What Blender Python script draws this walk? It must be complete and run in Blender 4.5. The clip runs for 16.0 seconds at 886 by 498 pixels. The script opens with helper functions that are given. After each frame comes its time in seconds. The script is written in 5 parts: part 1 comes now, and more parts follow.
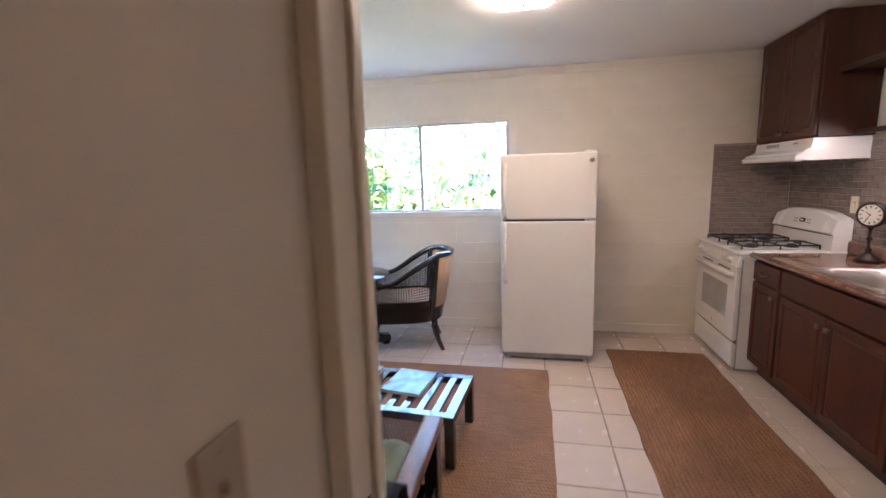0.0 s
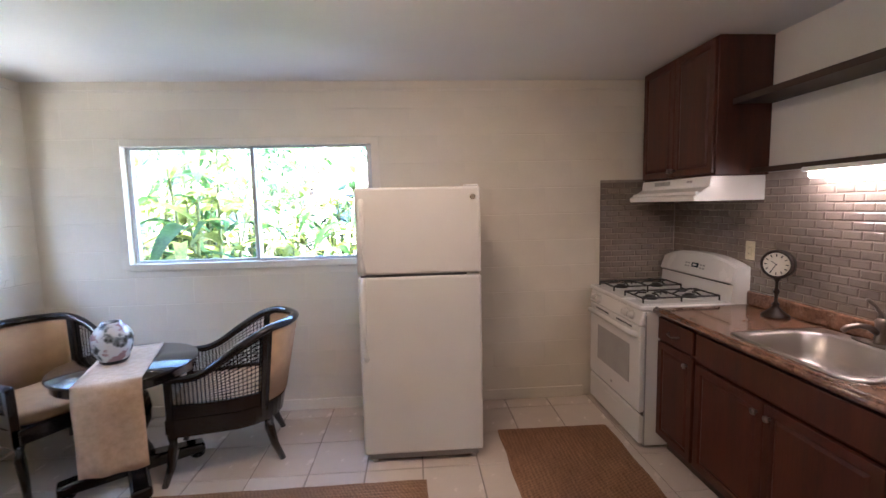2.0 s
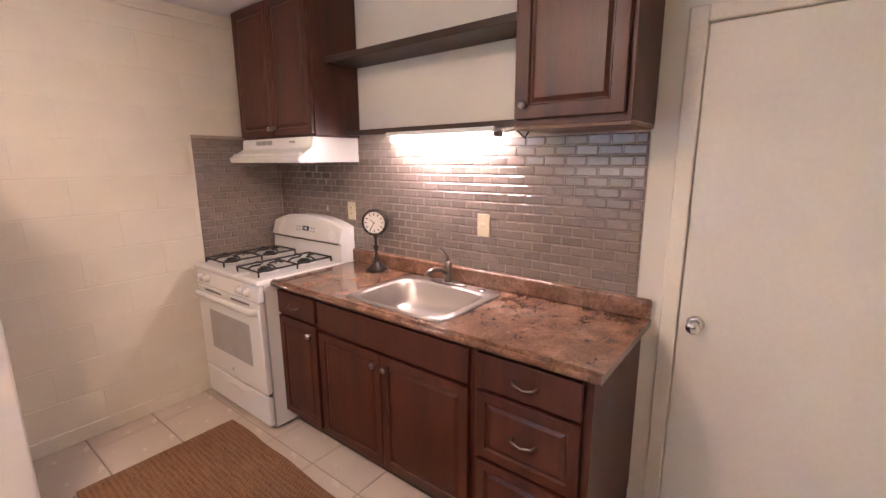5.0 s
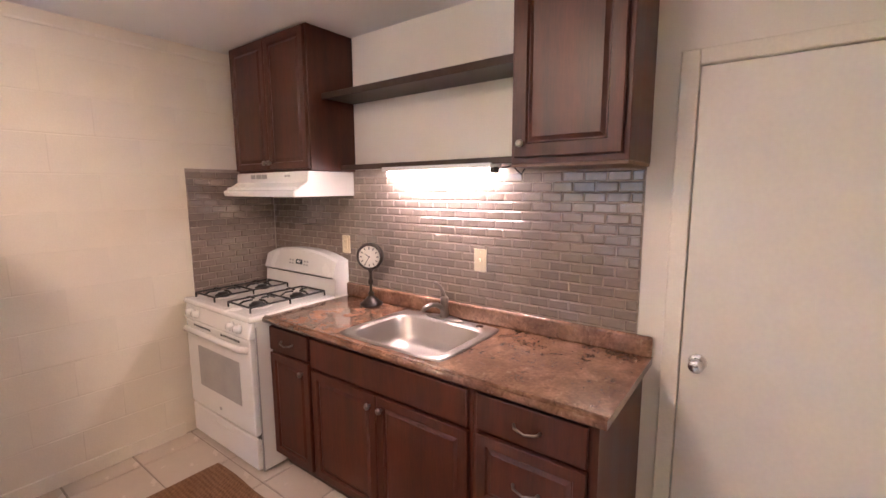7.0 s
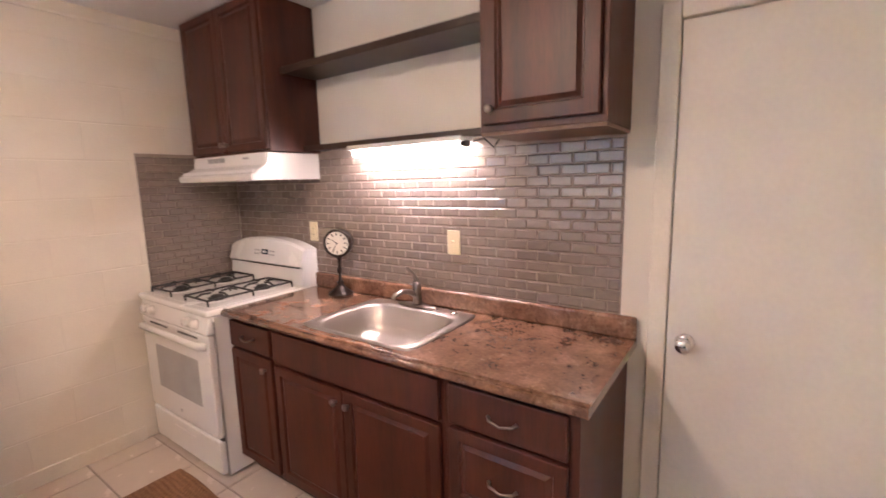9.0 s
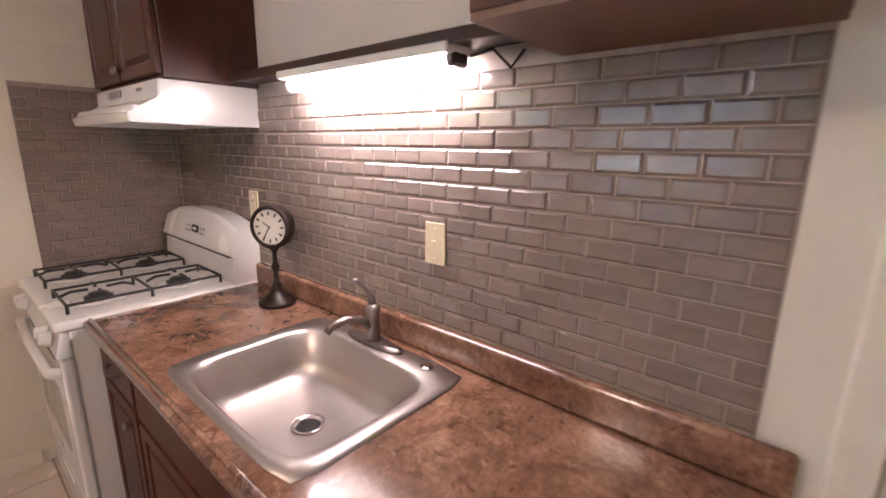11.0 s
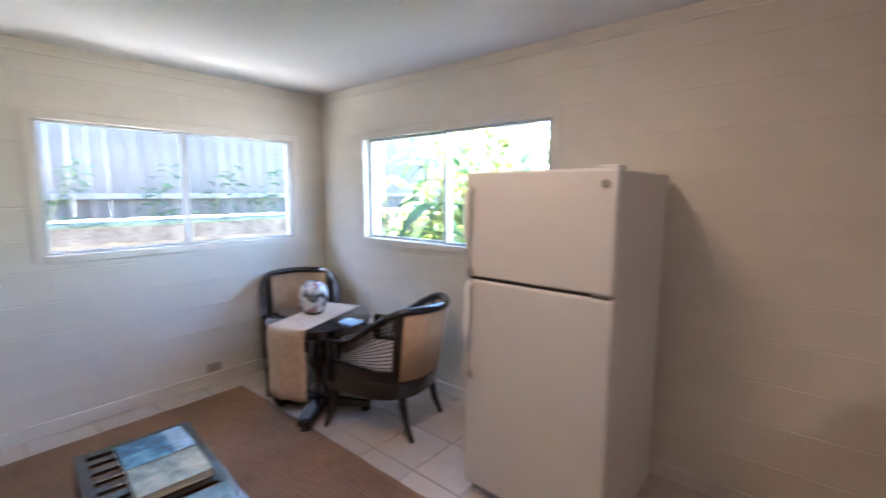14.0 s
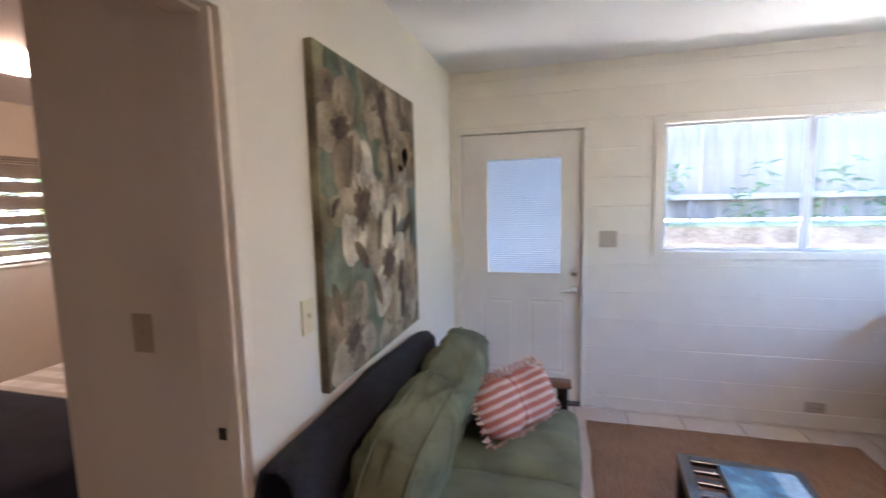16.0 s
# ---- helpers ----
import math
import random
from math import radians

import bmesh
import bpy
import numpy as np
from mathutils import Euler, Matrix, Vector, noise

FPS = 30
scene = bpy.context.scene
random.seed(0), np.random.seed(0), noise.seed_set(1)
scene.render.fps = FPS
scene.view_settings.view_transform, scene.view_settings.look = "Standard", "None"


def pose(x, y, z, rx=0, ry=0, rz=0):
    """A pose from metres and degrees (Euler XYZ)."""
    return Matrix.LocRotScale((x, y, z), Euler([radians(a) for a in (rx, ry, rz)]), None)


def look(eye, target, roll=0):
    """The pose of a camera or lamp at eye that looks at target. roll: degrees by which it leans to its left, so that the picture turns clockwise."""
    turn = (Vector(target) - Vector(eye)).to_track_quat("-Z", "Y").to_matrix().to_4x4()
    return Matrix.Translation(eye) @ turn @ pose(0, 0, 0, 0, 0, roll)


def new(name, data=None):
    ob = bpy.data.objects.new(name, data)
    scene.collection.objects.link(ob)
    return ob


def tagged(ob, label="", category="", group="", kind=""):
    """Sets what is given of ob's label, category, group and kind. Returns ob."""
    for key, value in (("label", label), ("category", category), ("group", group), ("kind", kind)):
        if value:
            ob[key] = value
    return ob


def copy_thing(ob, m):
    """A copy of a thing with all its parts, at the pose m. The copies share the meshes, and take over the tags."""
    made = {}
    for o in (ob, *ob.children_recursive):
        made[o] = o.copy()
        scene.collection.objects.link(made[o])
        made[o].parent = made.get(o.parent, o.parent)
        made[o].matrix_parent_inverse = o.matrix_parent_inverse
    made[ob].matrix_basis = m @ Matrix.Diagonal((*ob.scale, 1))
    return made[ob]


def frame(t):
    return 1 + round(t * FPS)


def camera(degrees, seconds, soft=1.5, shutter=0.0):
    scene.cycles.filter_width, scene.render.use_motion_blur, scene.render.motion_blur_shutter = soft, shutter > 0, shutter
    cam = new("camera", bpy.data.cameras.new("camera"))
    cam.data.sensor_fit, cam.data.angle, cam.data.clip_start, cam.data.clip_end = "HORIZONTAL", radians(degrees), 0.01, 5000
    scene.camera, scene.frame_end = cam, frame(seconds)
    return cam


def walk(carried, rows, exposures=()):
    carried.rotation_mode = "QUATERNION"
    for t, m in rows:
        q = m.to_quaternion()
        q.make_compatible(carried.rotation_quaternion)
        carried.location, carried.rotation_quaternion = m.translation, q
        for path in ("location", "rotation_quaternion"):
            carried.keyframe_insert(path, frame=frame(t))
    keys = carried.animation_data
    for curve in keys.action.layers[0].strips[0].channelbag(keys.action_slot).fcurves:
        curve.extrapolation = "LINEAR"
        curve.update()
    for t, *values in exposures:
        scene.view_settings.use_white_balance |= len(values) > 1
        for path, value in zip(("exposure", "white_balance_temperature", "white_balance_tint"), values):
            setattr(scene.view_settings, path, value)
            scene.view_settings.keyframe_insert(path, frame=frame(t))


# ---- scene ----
cam = camera(90.9, 16.0, shutter=0.5)
PATH = [
    (0, (0.237, 0.191, 1.497), (-0.163, 2.125, 1.183), -1.7),
    (0.5, (0.29, 0.499, 1.51), (-0.047, 2.447, 1.204), -1.6),
    (1, (0.279, 0.724, 1.533), (0.241, 2.703, 1.243), -1.7),
    (1.5, (0.277, 0.912, 1.548), (0.393, 2.894, 1.302), -1.5),
    (2, (0.327, 1.132, 1.563), (0.458, 3.118, 1.365), -1.3),
    (2.5, (0.386, 1.283, 1.556), (0.682, 3.252, 1.367), -1.3),
    (3, (0.38, 1.381, 1.553), (1.381, 3.097, 1.325), 0.0),
    (3.5, (0.466, 1.425, 1.529), (1.906, 2.77, 1.185), -0.0),
    (3.7, (0.497, 1.435, 1.532), (1.982, 2.713, 1.131), 0.6),
    (5.8, (0.52, 1.469, 1.584), (2.093, 2.649, 1.217), -0.3),
    (6, (0.52, 1.474, 1.587), (2.099, 2.654, 1.246), -0.1),
    (6.5, (0.522, 1.484, 1.59), (2.105, 2.665, 1.275), -0.2),
    (7, (0.525, 1.497, 1.598), (2.112, 2.683, 1.323), -0.3),
    (7.5, (0.523, 1.511, 1.599), (2.115, 2.7, 1.372), -0.4),
    (8, (0.52, 1.523, 1.572), (2.111, 2.714, 1.349), -0.3),
    (8.5, (0.569, 1.521, 1.541), (2.161, 2.704, 1.28), -0.3),
    (9, (0.68, 1.521, 1.521), (2.3, 2.655, 1.217), -1.5),
    (9.2, (0.744, 1.541, 1.51), (2.392, 2.624, 1.173), -1.6),
    (11.3, (1.612, 1.932, 1.492), (2.998, 3.284, 0.991), 1.7),
    (11.5, (1.658, 1.954, 1.496), (2.891, 3.43, 0.947), -0.0),
    (12, (1.684, 1.963, 1.503), (2.342, 3.764, 0.937), -1.0),
    (12.5, (1.634, 1.968, 1.531), (1.507, 3.891, 0.996), 0.3),
    (13, (1.505, 2.019, 1.536), (0.879, 3.893, 1.228), -0.1),
    (13.5, (1.376, 2.01, 1.558), (0.45, 3.763, 1.292), 0.1),
    (14, (1.298, 1.968, 1.578), (0.007, 3.474, 1.32), 0.0),
    (14.5, (1.198, 1.92, 1.574), (-0.483, 2.976, 1.332), -0.5),
    (15, (1.097, 1.851, 1.543), (-0.841, 2.293, 1.325), -1.2),
    (15.5, (0.997, 1.773, 1.522), (-0.991, 1.707, 1.316), -1.3),
    (16, (0.889, 1.737, 1.543), (-1.03, 1.215, 1.329), -1.3),
]
EXPOSURES = [(0.0, 5.35, 5450, 12), (0.6, 5.1, 5200, 8), (1.0, 4.75, 5150, 8), (1.5, 4.9, 5500, 12), (2.0, 4.9, 5550, 12), (2.6, 4.9, 5700, 14), (3.5, 5.85, 5900, 18), (6.0, 5.97, 5850, 19), (9.0, 6.0, 5850, 19), (11.5, 5.6, 5450, 13), (12.0, 5.45, 5350, 12), (12.5, 4.95, 5150, 9), (13.0, 5.05, 5450, 12),
             (13.5, 4.78, 5550, 13), (14.5, 4.68, 5500, 13), (16.0, 4.9, 5600, 18)]
walk(cam, [(t, look(eye, target, roll)) for t, eye, target, roll in PATH], EXPOSURES)

# ---- light ----
world = bpy.data.worlds.new("world")
scene.world = world
world.use_nodes = True
wn = world.node_tree
sky = wn.nodes.new("ShaderNodeTexSky")
sky.sky_type = "NISHITA"
sky.sun_disc = False
sky.sun_elevation = radians(58)
sky.sun_rotation = radians(198)
wn.links.new(sky.outputs[0], wn.nodes["Background"].inputs[0])
wn.nodes["Background"].inputs[1].default_value = 0.15
SUN_DIR = Vector((math.sin(radians(198)) * math.cos(radians(58)), math.cos(radians(198)) * math.cos(radians(58)), math.sin(radians(58))))
sun = new("sun", bpy.data.lights.new("sun", "SUN"))
sun.data.energy, sun.data.angle, sun.data.color = 5.0, radians(0.5), (1, 0.95, 0.88)
sun.matrix_world = look(SUN_DIR * 30, (0, 0, 0))

# ---- materials ----


def surf(name, base, rough=0.5, var=0.08, scale=6.0, bump=0.15, fine=90.0, metal=0.0, stretch=(1, 1, 1), piece=0.0, coat=0.0, dist=0.002, tint=None, mid=None):
    """Base colour with variation at two scales, rough breaks and fine relief."""
    m = bpy.data.materials.new(name)
    m.use_nodes = True
    nt = m.node_tree
    b = nt.nodes["Principled BSDF"]
    tc = nt.nodes.new("ShaderNodeTexCoord")
    mp = nt.nodes.new("ShaderNodeMapping")
    mp.inputs["Scale"].default_value = stretch
    nt.links.new(tc.outputs["Object"], mp.inputs[0])
    n1 = nt.nodes.new("ShaderNodeTexNoise")
    n1.inputs["Scale"].default_value, n1.inputs["Detail"].default_value = scale, 6
    n2 = nt.nodes.new("ShaderNodeTexNoise")
    n2.inputs["Scale"].default_value, n2.inputs["Detail"].default_value = fine, 4
    for n in (n1, n2):
        nt.links.new(mp.outputs[0], n.inputs["Vector"])
    ramp = nt.nodes.new("ShaderNodeValToRGB")
    dark = [max(0, c * (1 - var * 2.2)) for c in base]
    light = [min(1, c * (1 + var * 1.6)) for c in (tint or base)]
    ramp.color_ramp.elements[0].position, ramp.color_ramp.elements[1].position = 0.3, 0.7
    ramp.color_ramp.elements[0].color, ramp.color_ramp.elements[1].color = (*dark, 1), (*light, 1)
    if mid:
        e = ramp.color_ramp.elements.new(0.5)
        e.color = (*mid, 1)
    add = nt.nodes.new("ShaderNodeMix")
    add.data_type = "FLOAT"
    add.inputs[0].default_value = 0.35
    nt.links.new(n1.outputs[0], add.inputs[2])
    nt.links.new(n2.outputs[0], add.inputs[3])
    nt.links.new(add.outputs[0], ramp.inputs[0])
    col = ramp.outputs[0]
    if piece:
        info = nt.nodes.new("ShaderNodeObjectInfo")
        geo = nt.nodes.new("ShaderNodeNewGeometry")
        sm = nt.nodes.new("ShaderNodeMath")
        sm.operation = "ADD"
        nt.links.new(info.outputs["Random"], sm.inputs[0])
        nt.links.new(geo.outputs["Random Per Island"], sm.inputs[1])
        fr = nt.nodes.new("ShaderNodeMath")
        fr.operation = "FRACT"
        nt.links.new(sm.outputs[0], fr.inputs[0])
        mr = nt.nodes.new("ShaderNodeMapRange")
        mr.inputs[3].default_value, mr.inputs[4].default_value = 1 - piece, 1 + piece
        nt.links.new(fr.outputs[0], mr.inputs[0])
        hs = nt.nodes.new("ShaderNodeHueSaturation")
        nt.links.new(mr.outputs[0], hs.inputs["Value"])
        nt.links.new(col, hs.inputs["Color"])
        col = hs.outputs[0]
    nt.links.new(col, b.inputs["Base Color"])
    rr = nt.nodes.new("ShaderNodeMapRange")
    rr.inputs[3].default_value, rr.inputs[4].default_value = max(0.02, rough - 0.08), min(1, rough + 0.08)
    nt.links.new(n1.outputs[0], rr.inputs[0])
    nt.links.new(rr.outputs[0], b.inputs["Roughness"])
    b.inputs["Metallic"].default_value = metal
    b.inputs["Coat Weight"].default_value = coat
    if bump:
        bp = nt.nodes.new("ShaderNodeBump")
        bp.inputs["Strength"].default_value, bp.inputs["Distance"].default_value = bump, dist
        nt.links.new(n2.outputs[0], bp.inputs["Height"])
        nt.links.new(bp.outputs[0], b.inputs["Normal"])
    return m


def woven(name, base, other, rows, stitches, along):
    """Braided jute: flat plaits side by side, each broken by slanting stitches and uneven yarn."""
    m = surf(name, base, 0.95, 0.2, 2.2, 0, 140)
    nt = m.node_tree
    b = nt.nodes["Principled BSDF"]
    old = b.inputs["Base Color"].links[0].from_socket
    tc = nt.nodes.new("ShaderNodeTexCoord")
    turn = 90 if along == "x" else 0

    def wave(angle, scale, warp):
        mp = nt.nodes.new("ShaderNodeMapping")
        mp.inputs["Rotation"].default_value = (0, 0, radians(turn + angle))
        nt.links.new(tc.outputs["Object"], mp.inputs[0])
        wv = nt.nodes.new("ShaderNodeTexWave")
        wv.inputs["Scale"].default_value, wv.inputs["Distortion"].default_value = scale, warp
        wv.inputs["Detail"].default_value, wv.inputs["Detail Scale"].default_value = 3, 2.0
        nt.links.new(mp.outputs[0], wv.inputs[0])
        return wv.outputs[1]
    mp = nt.nodes.new("ShaderNodeMapping")
    mp.inputs["Scale"].default_value = (9, 70, 1) if along == "x" else (70, 9, 1)
    nt.links.new(tc.outputs["Object"], mp.inputs[0])
    yarn = nt.nodes.new("ShaderNodeTexNoise")
    yarn.inputs["Scale"].default_value, yarn.inputs["Detail"].default_value = 1.0, 6
    nt.links.new(mp.outputs[0], yarn.inputs["Vector"])

    def combine(op, p, q):
        n = nt.nodes.new("ShaderNodeMath")
        n.operation = op
        for k, v in enumerate((p, q)):
            if isinstance(v, float):
                n.inputs[k].default_value = v
            else:
                nt.links.new(v, n.inputs[k])
        return n.outputs[0]
    plait = combine("MULTIPLY", wave(0, rows, 3.0), 0.24)
    slant = combine("MULTIPLY", wave(62, stitches, 5.0), 0.3)
    height = combine("ADD", combine("ADD", plait, slant), combine("MULTIPLY", yarn.outputs[0], 0.85))
    mr = nt.nodes.new("ShaderNodeMapRange")
    mr.inputs[1].default_value, mr.inputs[2].default_value = 0.95, 0.35
    nt.links.new(height, mr.inputs[0])
    mix = nt.nodes.new("ShaderNodeMix")
    mix.data_type = "RGBA"
    mix.inputs[7].default_value = (*other, 1)
    nt.links.new(mr.outputs[0], mix.inputs[0])
    nt.links.new(old, mix.inputs[6])
    nt.links.new(mix.outputs[2], b.inputs["Base Color"])
    bp = nt.nodes.new("ShaderNodeBump")
    bp.inputs["Strength"].default_value, bp.inputs["Distance"].default_value = 0.9, 0.006
    nt.links.new(height, bp.inputs["Height"])
    nt.links.new(bp.outputs[0], b.inputs["Normal"])
    return m


def glow(name, colour, strength):
    m = bpy.data.materials.new(name)
    m.use_nodes = True
    b = m.node_tree.nodes["Principled BSDF"]
    b.inputs["Base Color"].default_value = (0.85, 0.85, 0.85, 1)
    b.inputs["Emission Color"].default_value = (*colour, 1)
    b.inputs["Emission Strength"].default_value = strength
    return m


def clear_glass(name):
    m = bpy.data.materials.new(name)
    m.use_nodes = True
    b = m.node_tree.nodes["Principled BSDF"]
    b.inputs["Transmission Weight"].default_value, b.inputs["Roughness"].default_value = 1, 0.0
    b.inputs["IOR"].default_value = 1.01
    b.inputs["Base Color"].default_value = (0.97, 0.99, 0.99, 1)
    return m


def striped(name, a, c, scale, axis="X", dist=1.5):
    m = surf(name, a, 0.95, 0.12, 10, 0.5, 300)
    nt = m.node_tree
    b = nt.nodes["Principled BSDF"]
    old = b.inputs["Base Color"].links[0].from_socket
    tc = nt.nodes.new("ShaderNodeTexCoord")
    wv = nt.nodes.new("ShaderNodeTexWave")
    wv.bands_direction = axis
    wv.inputs["Scale"].default_value, wv.inputs["Distortion"].default_value, wv.inputs["Detail"].default_value = scale, dist, 2
    nt.links.new(tc.outputs["Object"], wv.inputs[0])
    rp = nt.nodes.new("ShaderNodeValToRGB")
    rp.color_ramp.elements[0].position, rp.color_ramp.elements[1].position = 0.52, 0.68
    nt.links.new(wv.outputs[1], rp.inputs[0])
    mix = nt.nodes.new("ShaderNodeMix")
    mix.data_type = "RGBA"
    mix.inputs[7].default_value = (*c, 1)
    nt.links.new(rp.outputs[0], mix.inputs[0])
    nt.links.new(old, mix.inputs[6])
    nt.links.new(mix.outputs[2], b.inputs["Base Color"])
    return m


def laminate():
    """Brown stone-look laminate: cloudy patches, dark veins and pale flecks."""
    m = surf("brown_laminate", (0.17, 0.082, 0.048), 0.16, 0.22, 9, 0.01, 70, tint=(0.29, 0.165, 0.108), mid=(0.225, 0.118, 0.073), coat=0.5)
    nt = m.node_tree
    b = nt.nodes["Principled BSDF"]
    col = b.inputs["Base Color"].links[0].from_socket
    tc = nt.nodes.new("ShaderNodeTexCoord")
    for scale, detail, warp, lo, hi, tone, amount in ((8.0, 9, 0.5, 0.53, 0.60, (0.085, 0.036, 0.02), 0.5), (26.0, 8, 0.8, 0.57, 0.64, (0.065, 0.028, 0.017), 0.6), (34.0, 6, 1.0, 0.60, 0.68, (0.42, 0.29, 0.21), 0.6)):
        n = nt.nodes.new("ShaderNodeTexNoise")
        n.inputs["Scale"].default_value, n.inputs["Detail"].default_value, n.inputs["Distortion"].default_value = scale, detail, warp
        n.inputs["Roughness"].default_value = 0.68
        nt.links.new(tc.outputs["Object"], n.inputs["Vector"])
        mr = nt.nodes.new("ShaderNodeMapRange")
        mr.inputs[1].default_value, mr.inputs[2].default_value, mr.inputs[4].default_value = lo, hi, amount
        nt.links.new(n.outputs[0], mr.inputs[0])
        mx = nt.nodes.new("ShaderNodeMix")
        mx.data_type = "RGBA"
        mx.inputs[7].default_value = (*tone, 1)
        nt.links.new(mr.outputs[0], mx.inputs[0])
        nt.links.new(col, mx.inputs[6])
        col = mx.outputs[2]
    nt.links.new(col, b.inputs["Base Color"])
    return m


def let_light_through(m, share):
    """Thin leaves and slats: part of the light passes and scatters."""
    nt = m.node_tree
    b = nt.nodes["Principled BSDF"]
    tr = nt.nodes.new("ShaderNodeBsdfTranslucent")
    nt.links.new(b.inputs["Base Color"].links[0].from_socket, tr.inputs["Color"])
    mx = nt.nodes.new("ShaderNodeMixShader")
    mx.inputs[0].default_value = share
    nt.links.new(b.outputs[0], mx.inputs[1])
    nt.links.new(tr.outputs[0], mx.inputs[2])
    nt.links.new(mx.outputs[0], nt.nodes["Material Output"].inputs["Surface"])


CREAM = surf("painted_block", (0.79, 0.735, 0.63), 0.55, 0.03, 2.5, 0.3, 120)
PLASTER = surf("painted_plaster", (0.78, 0.73, 0.65), 0.6, 0.03, 2.0, 0.2, 160)
CEIL = surf("ceiling_paint", (0.80, 0.79, 0.77), 0.8, 0.02, 1.5, 0.25, 120)
TRIM = surf("trim_paint", (0.80, 0.75, 0.66), 0.45, 0.04, 5, 0.1, 80)
DOORP = surf("door_paint", (0.78, 0.74, 0.67), 0.45, 0.03, 3, 0.08, 60)
TILE = surf("floor_tile", (0.62, 0.54, 0.47), 0.25, 0.018, 9, 0.05, 60, piece=0.035)
GROUT = surf("floor_grout", (0.31, 0.265, 0.23), 0.9, 0.15, 20, 0.4, 200)
ENAMEL = surf("white_enamel", (0.80, 0.79, 0.77), 0.25, 0.015, 3, 0.02, 200, coat=0.3)
FRIDGEW = surf("fridge_white", (0.76, 0.74, 0.71), 0.38, 0.02, 3, 0.25, 500, dist=0.0006)
GREYP = surf("grey_plastic", (0.35, 0.35, 0.35), 0.5, 0.05)
WOOD = surf("dark_cherry", (0.052, 0.0115, 0.0058), 0.41, 0.2, 3, 0.05, 34, stretch=(5, 5, 0.5), tint=(0.072, 0.017, 0.0085))
PEWTER = surf("aged_pewter", (0.30, 0.26, 0.24), 0.35, 0.1, 20, 0.05, metal=1.0)
# Dark grey that stands in for the shade inside gaps and slots.
SHADOWG = surf("gap_shade_grey", (0.07, 0.07, 0.07), 0.7, 0.1)
WOODIN = surf("dark_shelf", (0.045, 0.022, 0.015), 0.4, 0.2, 4, 0.1, 40)
STEEL = surf("brushed_steel", (0.46, 0.42, 0.39), 0.42, 0.02, 6, 0.02, 160, metal=1.0, dist=0.0005)
CHROME = surf("chrome", (0.75, 0.74, 0.73), 0.12, 0.05, 8, 0, metal=1.0)
BRONZE = surf("dark_bronze", (0.026, 0.016, 0.012), 0.42, 0.25, 30, 0.2, 90, metal=0.4)
IRON = surf("cast_iron", (0.018, 0.017, 0.017), 0.55, 0.2, 30, 0.3, 200)
COUNTER = laminate()
SUBWAY = surf("taupe_subway_tile", (0.245, 0.198, 0.17), 0.18, 0.06, 10, 0.02, 60, piece=0.09, coat=0.5)
# Grout paler than the tiles, with the highlights along the joints put in.
SUBGROUT = surf("grout_with_highlight", (0.36, 0.30, 0.25), 0.4, 0.08, 30, 0.1)
IVORY = surf("ivory_plastic", (0.72, 0.64, 0.45), 0.4, 0.03)
JUTE = woven("jute_braid", (0.34, 0.20, 0.115), (0.17, 0.09, 0.048), 13, 17, "x")
JUTEN = woven("jute_braid_runner", (0.31, 0.165, 0.085), (0.145, 0.07, 0.034), 13, 17, "y")
BLACKW = surf("black_lacquer", (0.012, 0.011, 0.012), 0.18, 0.2, 8, 0.05, 60, coat=0.5)
TABLEW = surf("black_stained_wood", (0.016, 0.013, 0.012), 0.16, 0.3, 6, 0.06, 60, stretch=(1, 8, 1), coat=0.4)
TAN = surf("tan_upholstery", (0.52, 0.35, 0.21), 0.95, 0.08, 12, 0.5, 420)
RUNNER = surf("linen_runner", (0.54, 0.39, 0.27), 0.9, 0.06, 30, 0.8, 180, tint=(0.60, 0.46, 0.34))
SAGE = surf("sage_fabric", (0.125, 0.138, 0.076), 0.95, 0.18, 5, 0.6, 380, tint=(0.165, 0.181, 0.11))
NAVY = surf("navy_throw", (0.018, 0.019, 0.027), 0.95, 0.25, 20, 1.0, 130, dist=0.006)
ARMWOOD = surf("worn_brown_wood", (0.17, 0.085, 0.05), 0.4, 0.2, 6, 0.15, 60, stretch=(6, 1, 1))
PLAID = striped("coral_stripe_fabric", (0.42, 0.15, 0.105), (0.60, 0.46, 0.38), 7.5, "Y", 2.0)
FRINGE = surf("fringe_yarn", (0.55, 0.36, 0.27), 0.95, 0.2, 50, 0.4, 200)
SHEET = striped("striped_sheet", (0.72, 0.72, 0.72), (0.50, 0.48, 0.46), 2.2, "X", 0.4)
NAVYB = surf("navy_blanket", (0.02, 0.024, 0.05), 0.95, 0.2, 9, 0.5, 200)
ALU = surf("window_aluminium", (0.56, 0.58, 0.60), 0.4, 0.05, 9, 0.05, metal=0.3)
GLASS = clear_glass("window_glass")
DOMEG = glow("lit_glass_shade", (1.0, 0.67, 0.45), 1.55)
DOMEB = glow("lit_bedroom_shade", (1.0, 0.62, 0.38), 2.3)
TUBE = glow("lit_tube_diffuser", (1.0, 0.78, 0.66), 1.7)
BLIND = surf("blind_slat", (0.64, 0.73, 0.82), 0.6, 0.02)
let_light_through(BLIND, 0.25)
TANP = surf("tan_plastic", (0.46, 0.39, 0.30), 0.45, 0.04)
FACE = surf("clock_face", (0.72, 0.68, 0.60), 0.5, 0.05)
# Black for marks; also stands in for darkness in outlet slots and drain.
INK = surf("ink_and_hole_black", (0.02, 0.02, 0.02), 0.6, 0.1)
OVENG = surf("oven_window", (0.42, 0.41, 0.40), 0.2, 0.04, 9, 0)
LCD = surf("display", (0.03, 0.05, 0.07), 0.15, 0.1)
